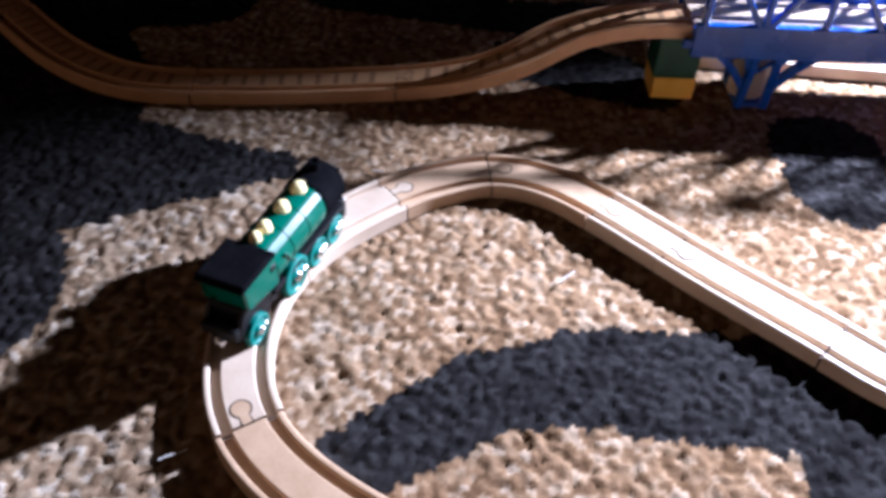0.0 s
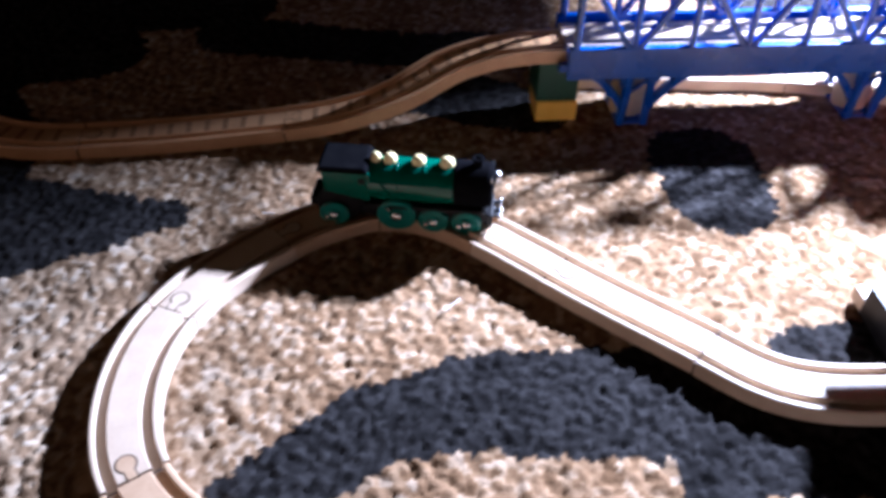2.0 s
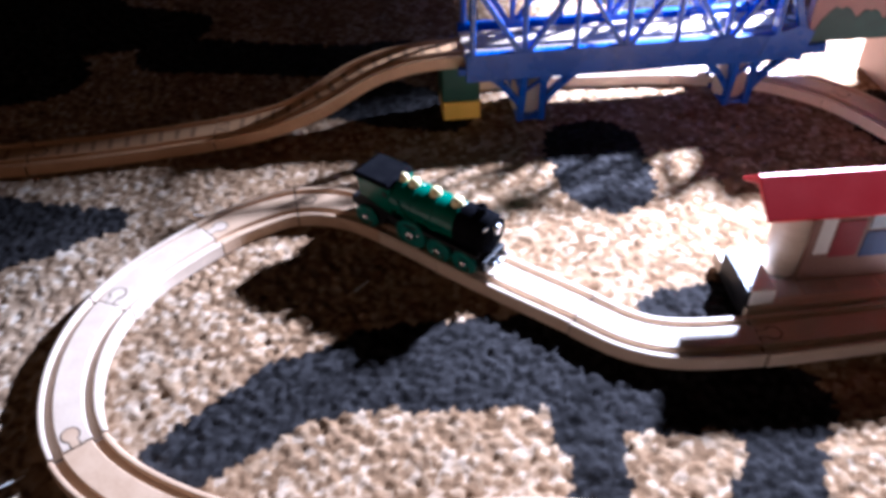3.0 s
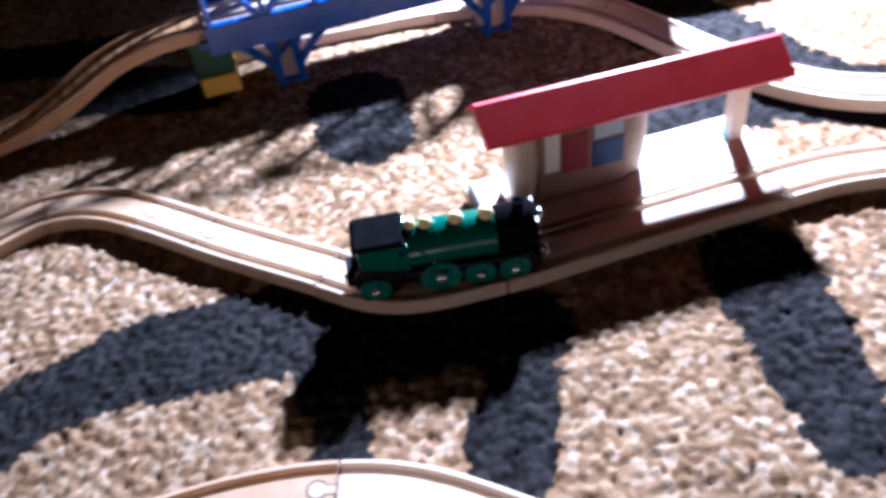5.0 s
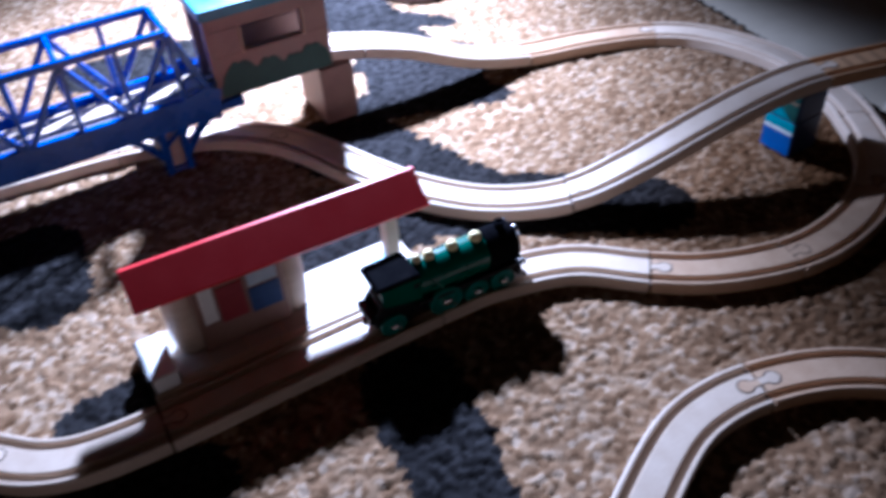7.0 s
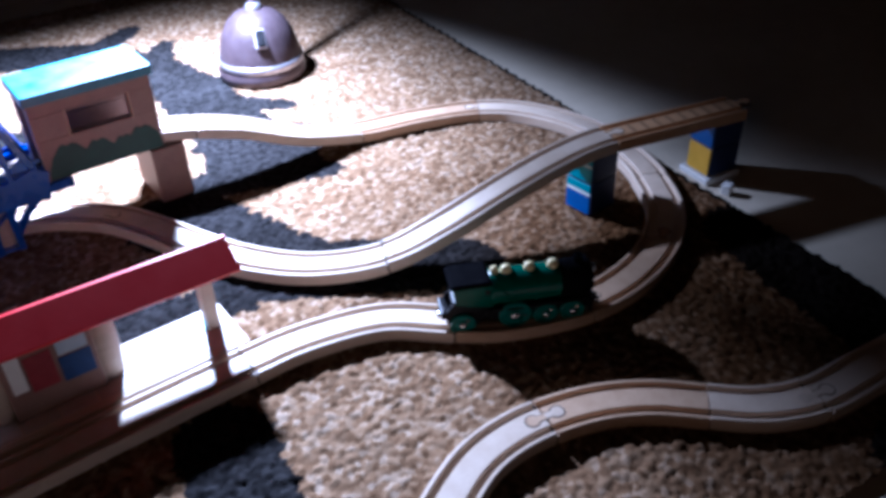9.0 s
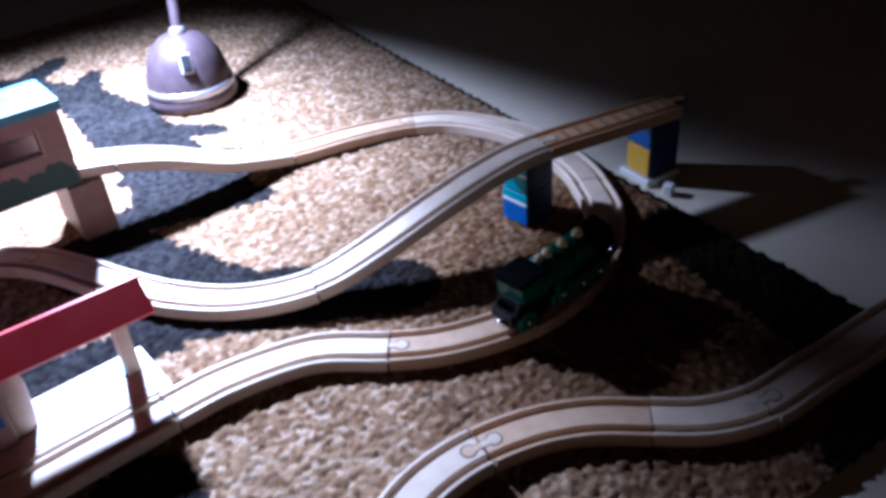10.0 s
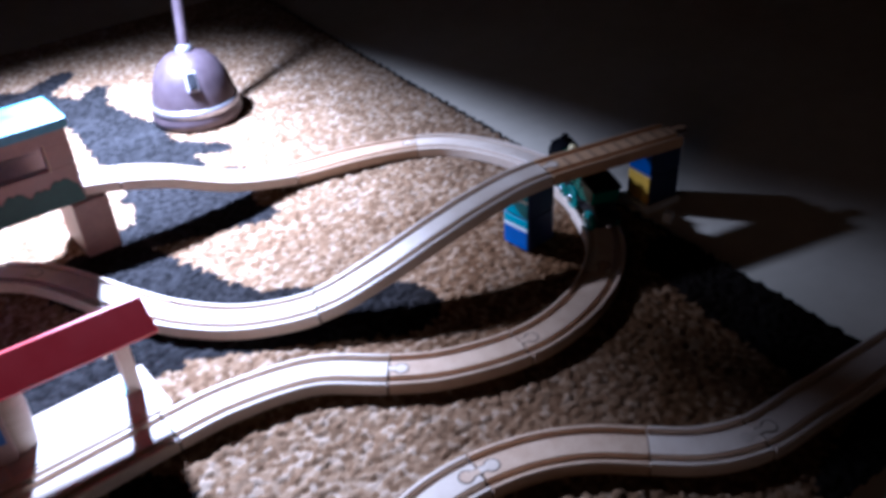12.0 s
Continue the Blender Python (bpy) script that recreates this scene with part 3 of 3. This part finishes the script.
    for x, r in ((-0.051, 0.0108), (-0.006, 0.0140), (0.0205, 0.0108), (0.0440, 0.0108)):
        for side in (-1, 1):
            w = part("wheel", lathe([(r * 0.55, -0.0018), (r, -0.0018), (r, 0.0016), (r - 0.0008, 0.0022), (r * 0.80, 0.0022), (r * 0.74, 0.0012), (r * 0.42, 0.0012), (r * 0.36, 0.0024), (0, 0.0026)], 36, pose(0, 0, 0, 90 if side < 0 else -90, 0, 0)), TEAL_WHEEL, e, "sea-green spoked wheel")
            part("hub", lathe([(r * 0.30, 0.0020), (r * 0.27, 0.0040), (r * 0.16, 0.0048), (0, 0.0050)], 16, pose(0, 0, 0, 90 if side < 0 else -90, 0, 0)), STEEL, w, "steel hub", smooth=True)
            part("crank_pin", box(r * 0.42, -0.0012 + side * 0.0022, -0.0012, r * 0.72, 0.0012 + side * 0.0022, 0.0012, 0.0003, 1), STEEL, w)
            w.location = (x, side * 0.0150, r)
            wheels.append((w, x, side * 0.0150, r))
    e.scale = (1.035, 0.93, 0.93)
    return e, wheels


def truss_bridge(x0, x1, y0, y1, deck, top):
    """A blue through-truss with two trestle piers."""
    b = thing("truss_bridge", "bright blue plastic toy truss bridge on trestle piers", "toy bridge", Matrix.Translation(((x0 + x1) / 2, (y0 + y1) / 2, 0)))
    cx, cy = (x0 + x1) / 2, (y0 + y1) / 2
    hl, hw = (x1 - x0) / 2, (y1 - y0) / 2
    d = part("deck", box(-hl, -hw + 0.004, deck - 0.010, hl, hw - 0.004, deck - 0.003, 0.001), BLUE, b)
    for y, w in ((0, 0.0195), (-0.0185, 0.005), (0.0185, 0.005)):
        part("rail", box(-hl, y - w / 2, deck - 0.0032, hl, y + w / 2, deck, 0.0006, 1), BEECH, d, "pale wooden running strip")
    for sgn in (-1, 1):
        y = sgn * hw
        side = part("side_truss", box(-hl, y - 0.0035, deck - 0.025, hl, y + 0.0035, deck + 0.004, 0.0012), BLUE, b)
        tl, tr = -hl + 0.006, hl - 0.032
        part("top_chord", rod((tl, y, top), (tr, y, top), 0.0066, 0.0066), BLUE, side)
        n = 6
        xs = [tl + (tr - tl) * k / n for k in range(n + 1)]
        for k, x in enumerate(xs):
            part("upright", rod((x, y, deck - 0.005), (x, y, top), (0.0082 if k == 0 else 0.0058) if k < n else 0.0110, 0.0050), BLUE, side)
        for k in range(n):
            a, c = (xs[k], xs[k + 1]) if k % 2 else (xs[k + 1], xs[k])
            part("diagonal", rod((a, y, deck - 0.004), (c, y, top - 0.001), 0.0058, 0.0052), BLUE, side)
        part("end_post", rod((tr, y, top), (hl - 0.003, y, deck - 0.004), 0.0080, 0.0075), BLUE, side)
    for k in range(7):
        x = -hl + 0.006 + (2 * hl - 0.038) * k / 6
        if k % 2 == 0:
            part("cross_beam", rod((x, -hw, top), (x, hw, top), 0.0045, 0.0045), BLUE, b)
    part("tongue", box(hl + 0.0002, -hw + 0.002, 0.054, hl + 0.026, hw - 0.002, 0.0648, 0.001), BLUE, b)
    for sgn in (-1, 1):
        part("end_plate", prism([(hl - 0.046, deck - 0.019), (hl - 0.002, deck - 0.026), (hl + 0.004, deck + 0.004), (hl - 0.010, deck + 0.012), (hl - 0.040, deck + 0.003)], sgn * (hw + 0.0045) - 0.0008, sgn * (hw + 0.0045) + 0.0008, 0.0005), BLUE, b)
    for px in PIERS:
        p = part("pier", box(px - cx - 0.014, -hw * 0.72, 0.0, px - cx + 0.014, hw * 0.72, 0.004, 0.0012), BLUE, b)
        for sgn in (-1, 1):
            y = sgn * hw * 0.68
            for lean in (-1, 1):
                part("leg", rod((px - cx + lean * 0.011, y, 0.0), (px - cx + lean * 0.0095, sgn * hw * 0.92, deck - 0.012), 0.0068, 0.0068), BLUE, p)
                # an arched brace that sweeps up into the deck's edge
                arc = bmesh.new()
                pts = [Vector((px - cx + lean * (0.011 + 0.062 * u), y + sgn * hw * 0.28 * u, 0.018 + (deck - 0.032) * (1 - (1 - u) ** 2.2))) for u in (0, 0.12, 0.25, 0.4, 0.57, 0.77, 1)]
                rings = []
                for k, q in enumerate(pts):
                    d = (pts[min(k + 1, 6)] - pts[max(k - 1, 0)]).normalized()
                    across = d.cross(Vector((0, 1, 0))).normalized() * 0.0032
                    rings.append([arc.verts.new(q + across * a + Vector((0, 0.0033 * c, 0))) for a, c in ((-1, -1), (1, -1), (1, 1), (-1, 1))])
                for r0, r1 in zip(rings, rings[1:]):
                    for k in range(4):
                        arc.faces.new((r0[k], r0[(k + 1) % 4], r1[(k + 1) % 4], r1[k]))
                arc.faces.new(rings[0][::-1])
                arc.faces.new(rings[-1])
                bmesh.ops.recalc_face_normals(arc, faces=arc.faces)
                part("arched_brace", arc, BLUE, p)
                part("strut", rod((px - cx + lean * 0.0105, y, 0.034), (px - cx + lean * 0.020, sgn * hw * 0.96, deck - 0.015), 0.0044, 0.0044), BLUE, p)
            part("cross_bar", rod((px - cx - 0.010, y, 0.030), (px - cx + 0.010, y, 0.045), 0.0038, 0.0038), BLUE, p)
        part("pier_core", lathe([(0.0145, 0.002), (0.0155, 0.004), (0.0155, deck - 0.02), (0.0145, deck - 0.012)], 24, Matrix.Translation((px - cx, 0, 0))), BEECH, p, "wooden core of the pier")
    return b


PIERS = (0.428, 0.638)
ROOF_BLACK = varied("dull_black_paint", (0.003, 0.003, 0.004), (0.007, 0.007, 0.008), 80, 0.75, bump=0.04, gloss=0.0)
POSTER_RED = varied("poster_red", (0.22, 0.010, 0.02), (0.30, 0.02, 0.03), 120, 0.6)
POSTER_BLUE = varied("poster_blue", (0.008, 0.045, 0.17), (0.012, 0.07, 0.24), 120, 0.6)
TEAL_ROOF = varied("teal_roof_paint", (0.02, 0.15, 0.22), (0.07, 0.24, 0.32), 45, 0.4, bump=0.08, rough_var=0.1)
POSTER_SKY = varied("poster_sky", (0.42, 0.52, 0.62), (0.55, 0.63, 0.70), 120, 0.6)
TEAL_WHEEL = varied("sea_green_wheel", (0.008, 0.13, 0.108), (0.014, 0.17, 0.14), 90, 0.35, gloss=0.3, coat=0.1, rough_var=0.06)
truss_bridge(0.362, 0.690, 0.705, 0.768, 0.078, 0.150)


def block(label, x, y, z, w, d, h, mat, turn=0.0):
    b = thing("toy_block", label, "toy block", pose(x, y, z, 0, 0, turn), "stacked toy blocks")
    part("block_body", box(-w / 2, -d / 2, 0, w / 2, d / 2, h, 0.0018, 3), mat, b)
    return b


block("yellow painted wooden block under a green one", 0.361, 0.741, 0.0, 0.037, 0.037, 0.020, YELLOW)
block("dark green wooden block on a yellow one", 0.360, 0.742, 0.0202, 0.037, 0.037, 0.042, GREEN_BLOCK)
# bodies coloured dark as shaded sides; the lit ends keep the blocks' own colours
under = block("blue wooden block, coloured dark but for its lit end, under the climbing track", 1.1635, 0.406, 0.0, 0.039, 0.036, 0.038, SHADED_BLOCK, 4)
upper = block("teal wooden block, coloured dark but for its lit end, stacked on another", 1.1635, 0.406, 0.0382, 0.039, 0.036, 0.0300, SHADED_BLOCK, 4)
for b, h, low, high in ((under, 0.038, BLUE_BLOCK, TEAL), (upper, 0.0300, TEAL, TEAL)):
    part("painted_end", box(-0.0205, -0.0160, 0.0015, -0.0191, 0.0160, h * 0.62, 0.0003, 1), low, b)
    part("painted_line", box(-0.0207, -0.0160, h * 0.63, -0.0191, 0.0160, h * 0.71, 0.0002, 1), WHITE, b)
    part("painted_end", box(-0.0205, -0.0160, h * 0.72, -0.0191, 0.0160, h - 0.0015, 0.0003, 1), high, b)
block("white wooden block at the foot of the end pillar", 1.327, 0.376, -0.008, 0.050, 0.046, 0.008, WHITE, -8)
# the end pillar too has its front's shade put into the body colour
under = block("yellow wooden block, coloured dark but for its lit end, under another", 1.328, 0.375, 0.0002, 0.042, 0.036, 0.036, SHADED_BLOCK, -8)
upper = block("blue wooden block, coloured dark but for its lit end, holding up the track", 1.328, 0.375, 0.0364, 0.042, 0.036, 0.0352, SHADED_BLOCK, -8)
for b, h, colour in ((under, 0.036, YELLOW), (upper, 0.0352, BLUE_BLOCK)):
    part("painted_end", box(-0.0220, -0.0165, 0.0015, -0.0206, 0.0165, h - 0.0015, 0.0003, 1), colour, b)
block("small white wooden block lying on the floor", 1.305, 0.333, -0.008, 0.011, 0.011, 0.013, WHITE, 15)


def station():
    s = thing("toy_station", "wooden toy railway station with a red roof and lit platform", "toy station", Matrix.Translation((0.65, 0.43, 0)))
    ox, oy = 0.65, 0.43
    # the track runs in the front part of the base
    part("base", box(0.530 - ox, 0.4195 - oy, 0.0, 0.766 - ox, 0.486 - oy, 0.012, 0.0015), BEECH, s)
    p = part("platform", box(0.545 - ox, 0.424 - oy, 0.0118, 0.758 - ox, 0.484 - oy, 0.0128, 0.0003), BEECH, s)
    for i in range(7):
        for j in range(2):
            x, y = 0.549 - ox + i * 0.0297, 0.4275 - oy + j * 0.0275
            part("paving_panel", box(x, y, 0.0125, x + 0.0280, y + 0.0257, 0.0134, 0.0003, 1), CREAM, p)
    part("painted_spot", lathe([(0, 0.0133), (0.008, 0.0133), (0.008, 0.0138), (0, 0.0138)], 20, Matrix.Translation((0.739 - ox, 0.463 - oy, 0))), TEAL, p)
    roof = prism([(-0.0285, 0.0868), (-0.0270, 0.0836), (0.0, 0.0985), (0.0225, 0.0850), (0.0240, 0.0880), (0.0026, 0.1048), (0.0, 0.1050)], -0.1150, 0.1215, 0.0006)
    bmesh.ops.transform(roof, matrix=Matrix.Translation((0.6605 - ox, 0.4620 - oy, -0.0070)) @ pose(0, 0, 0, 0, 0, 88), verts=roof.verts)
    part("roof", roof, RED, s, "red painted pitched roof")
    for x, y in ((0.748, 0.458),):
        part("post", box(x - 0.006 - ox, y - 0.0065 - oy, 0.0125, x + 0.006 - ox, y + 0.0065 - oy, 0.0835, 0.0012), BEECH, s)
    # the kiosk stands between two bulging turned posts
    for x in (0.571, 0.655):
        part("turned_post", lathe([(0.0105, 0.0125), (0.0118, 0.0140), (0.0140, 0.035), (0.0146, 0.050), (0.0140, 0.066), (0.0122, 0.0815), (0.0110, 0.0830)], 32, Matrix.Translation((x - ox, 0.4575 - oy, 0))), BEECH, s, smooth=True)
    k = part("kiosk", box(0.578 - ox, 0.442 - oy, 0.0125, 0.649 - ox, 0.472 - oy, 0.0815, 0.0015), PINK_WOOD, s)
    y = 0.4418 - oy
    for x0, x1, z0, z1, mat in ((0.583, 0.594, 0.040, 0.076, WHITE), (0.596, 0.617, 0.036, 0.070, POSTER_RED), (0.620, 0.645, 0.034, 0.058, POSTER_BLUE), (0.621, 0.644, 0.060, 0.074, POSTER_SKY)):
        part("poster", box(x0 - ox, y - 0.0006, z0, x1 - ox, y + 0.0006, z1, 0.0003, 1), mat, k)
    r = part("end_step", box(0.532 - ox, 0.4225 - oy, 0.0, 0.552 - ox, 0.470 - oy, 0.027, 0.0015), WHITE, s, "white end step, its shaded outer side coloured black")
    # black plate that stands for the shade on the step's outer face
    part("outer_side", box(0.5295 - ox, 0.4225 - oy, 0.0, 0.5318 - ox, 0.470 - oy, 0.0262, 0.0006), BLACK, r)


station()


def engine_house():
    """A house over the track: it stands on a wooden pier at one end and on the bridge's end at the other."""
    h = thing("toy_engine_house", "wooden toy engine house over the track with a teal roof", "toy building", Matrix.Translation((0.765, 0.75, 0)))
    x0, x1, y0, y1 = -0.073, 0.051, -0.042, 0.020
    for y, name in ((y0, "front_wall"), (y1 - 0.010, "back_wall")):
        w = part(name, box(x0, y, 0.066, x1, y + 0.010, 0.110, 0.001), PINK_WOOD, h)
        if name == "back_wall":
            part("wall_board", box(x0, y + 0.0005, 0.110, x1, y + 0.0095, 0.150, 0.001), PINK_WOOD, w)
            continue
        part("wall_head", box(x0, y, 0.136, x1, y + 0.010, 0.150, 0.001), PINK_WOOD, w)
        part("wall_side", box(x0, y + 0.0001, 0.110, -0.038, y + 0.0099, 0.136), PINK_WOOD, w)
        part("wall_side", box(0.024, y + 0.0001, 0.110, x1, y + 0.0099, 0.136), PINK_WOOD, w)
        for a, c in ((-0.0395, -0.038), (0.024, 0.0255)):
            part("window_jamb", box(a, y - 0.0012, 0.1085, c, y + 0.004, 0.1375, 0.0004, 1), BEECH_HONEY, w)
    f = h.children[0]
    for k, (x, r) in enumerate(((-0.046, 0.023), (-0.016, 0.020), (0.010, 0.017), (0.030, 0.020))):
        hill = [(x + r * math.cos(math.pi * i / 14) * (1 + 0.05 * math.sin(5 * i)), 0.0672 + 1.5 * r * math.sin(math.pi * i / 14) * (1 + 0.06 * math.cos(4 * i))) for i in range(15)]
        hill = [(min(max(a, x0 + 0.001), x1 - 0.001), c) for a, c in hill]
        part("painted_bush", prism(hill, y0 - 0.0009 - 0.0001 * k, y0 + 0.001), BUSH_GREEN, f, "dark green painted bush")
    part("roof", prism([(x0 - 0.003, 0.150), (x1 + 0.003, 0.150), (x1 + 0.003, 0.161), (x0 - 0.003, 0.161)], y0 - 0.005, y1 + 0.003, 0.0015), TEAL_ROOF, h, "teal painted roof")
    pier = thing("wooden_pier", "plain wooden pier under the high end of the track", "toy block", Matrix.Translation((0.818, 0.742, 0)))
    part("pier_body", box(-0.020, -0.036, 0.0, 0.018, 0.030, 0.0648, 0.0015), PINK_WOOD, pier)


engine_house()


def desk_lamp():
    l = thing("desk_lamp", "bronze domed desk lamp, switched on, standing on the rug", "lamp", Matrix.Translation((1.052, 0.962, 0)))
    part("base", lathe([(0, 0.0), (0.057, 0.0), (0.062, 0.003), (0.063, 0.012), (0.060, 0.018), (0.058, 0.030), (0.0555, 0.043), (0.050, 0.062), (0.041, 0.078), (0.029, 0.089), (0.014, 0.095), (0, 0.096)], 64), LAMP_BODY, l, smooth=True)
    part("rim", lathe([(0.0570, 0.0185), (0.0608, 0.0190), (0.0600, 0.0295), (0.0565, 0.0300)], 64), LAMP_RIM, l, "pale metal rim", smooth=True)
    sw = part("switch_plate", box(-0.008, -0.003, -0.014, 0.008, 0.003, 0.014, 0.0015), LAMP_RIM, l)
    sw.matrix_basis = pose(-0.016, -0.043, 0.067, -38, 0, -20)
    part("rocker", box(-0.0055, -0.0055, -0.011, 0.0055, 0.001, 0.011, 0.001), BLACK, sw)
    part("collar", lathe([(0.011, 0.093), (0.012, 0.096), (0.010, 0.102), (0.0065, 0.104), (0, 0.104)], 24), LAMP_RIM, l, smooth=True)
    top = LAMP - Vector((1.052, 0.962, 0)) + Vector((0.02, 0.05, 0.06))
    arm = bmesh.new()
    pts = spline([Vector((0, 0, 0.09)), Vector((0.02, 0.03, 0.20)), Vector((0.02, 0.06, 0.36)), Vector((-0.03, 0.07, 0.46)), top], 0.012)
    rings = []
    for k, q in enumerate(pts):
        d = (pts[min(k + 1, len(pts) - 1)] - pts[max(k - 1, 0)]).normalized()
        u = d.cross(Vector((1, 0, 0))).normalized()
        v = d.cross(u)
        rings.append([arm.verts.new(q + 0.0075 * (u * math.cos(a * math.pi / 8) + v * math.sin(a * math.pi / 8))) for a in range(16)])
    for r0, r1 in zip(rings, rings[1:]):
        for k in range(16):
            arm.faces.new((r0[k], r0[(k + 1) % 16], r1[(k + 1) % 16], r1[k]))
    arm.faces.new(rings[0][::-1])
    arm.faces.new(rings[-1])
    bmesh.ops.recalc_face_normals(arm, faces=arm.faces)
    part("gooseneck", arm, LAMP_BODY, l, smooth=True)
    c = LAMP - Vector((1.052, 0.962, 0))
    # unseen, assumed hood; its side plates are added to shape the light
    shade = part("shade", box(c.x - 0.115, c.y - 0.102, c.z + 0.045, c.x + 0.115, c.y + 0.115, c.z + 0.050, 0.001), SHADE_BLACK, l)
    # this plate is added to keep lamplight off the rug's north-west
    part("shade_end", box(c.x - 0.115, c.y - 0.046, c.z - 0.112, c.x - 0.110, c.y + 0.115, c.z + 0.0445, 0.001), SHADE_BLACK, shade)
    part("end_clip", box(c.x - 0.1165, c.y + 0.09, c.z - 0.075, c.x - 0.1152, c.y + 0.10, c.z - 0.05, 0.0004), LAMP_RIM, shade)
    part("shade_end", box(c.x + 0.110, c.y - 0.0965, c.z - 0.086, c.x + 0.115, c.y + 0.115, c.z + 0.0445, 0.001), SHADE_BLACK, shade)
    part("shade_back", box(c.x - 0.109, c.y + 0.050, c.z - 0.074, c.x + 0.109, c.y + 0.055, c.z + 0.0445, 0.001), SHADE_BLACK, shade)
    part("shade_front", box(c.x - 0.109, c.y - 0.102, c.z - 0.030, c.x + 0.012, c.y - 0.097, c.z + 0.0445, 0.001), SHADE_BLACK, shade)
    part("shade_front", box(c.x + 0.0505, c.y - 0.102, c.z - 0.030, c.x + 0.080, c.y - 0.097, c.z + 0.0445, 0.001), SHADE_BLACK, shade)
    part("shade_front", box(c.x + 0.0805, c.y - 0.102, c.z - 0.086, c.x + 0.115, c.y - 0.097, c.z + 0.0445, 0.001), SHADE_BLACK, shade)
    part("shade_end", box(c.x - 0.115, c.y - 0.096, c.z - 0.030, c.x - 0.110, c.y - 0.048, c.z + 0.0445, 0.001), SHADE_BLACK, shade)
    # low plate, added to shade the rug at the near right
    part("shade_front", box(c.x + 0.0125, c.y - 0.102, c.z - 0.068, c.x + 0.050, c.y - 0.097, c.z + 0.0445, 0.001), SHADE_BLACK, shade)


for tx, ty, ta, tl in ((0.2505, 0.4925, 40, 0.014), (0.024, 0.343, 25, 0.016), (0.115, 0.60, -20, 0.010)):
    thread(tx, ty, ta, tl)
desk_lamp()
engine, wheels = loco()

# where the engine's middle is along the main line: seconds, and a point beside it
TIMES = [(0, 0.057, 0.478), (0.5, 0.088, 0.525), (1, 0.128, 0.563), (1.5, 0.171, 0.587), (2, 0.222, 0.594), (2.5, 0.261, 0.575), (4.5, 0.441, 0.411), (5, 0.491, 0.396), (5.5, 0.556, 0.394),
         (6, 0.623, 0.396), (6.5, 0.690, 0.397), (7, 0.764, 0.397), (9, 0.971, 0.299), (9.5, 1.025, 0.280), (10, 1.076, 0.277), (10.5, 1.129, 0.289), (11, 1.178, 0.315), (11.5, 1.221, 0.359), (12, 1.251, 0.406)]


def motions():
    keys = [(t, main.nearest(x, y)) for t, x, y in TIMES]
    ts, ss = [k[0] for k in keys], [k[1] for k in keys]

    def along(t):
        return float(np.interp(t, ts, ss))

    rows, spin = [], []
    for i in range(121):
        t = i / 10
        s = sum(along(t + d) for d in (-0.2, -0.1, 0, 0.1, 0.2)) / 5 if 0.2 < t < 11.8 else along(t)
        front, back = main.at(s + 0.0433), main.at(s - 0.046)
        d = (front - back).normalized()
        mid = back + d * 0.046
        rows.append((t, Matrix.Translation(mid - Vector((0, 0, 0.0030))) @ d.to_track_quat("X", "Z").to_matrix().to_4x4()))
        spin.append((t, s))
    walk(engine, rows)
    for w, x, y, r in wheels:
        walk(w, [(t, Matrix.Translation((x, y, r)) @ pose(0, 0, 0, 0, math.degrees((s - spin[0][1]) / (0.93 * r)), 0)) for t, s in spin])


motions()
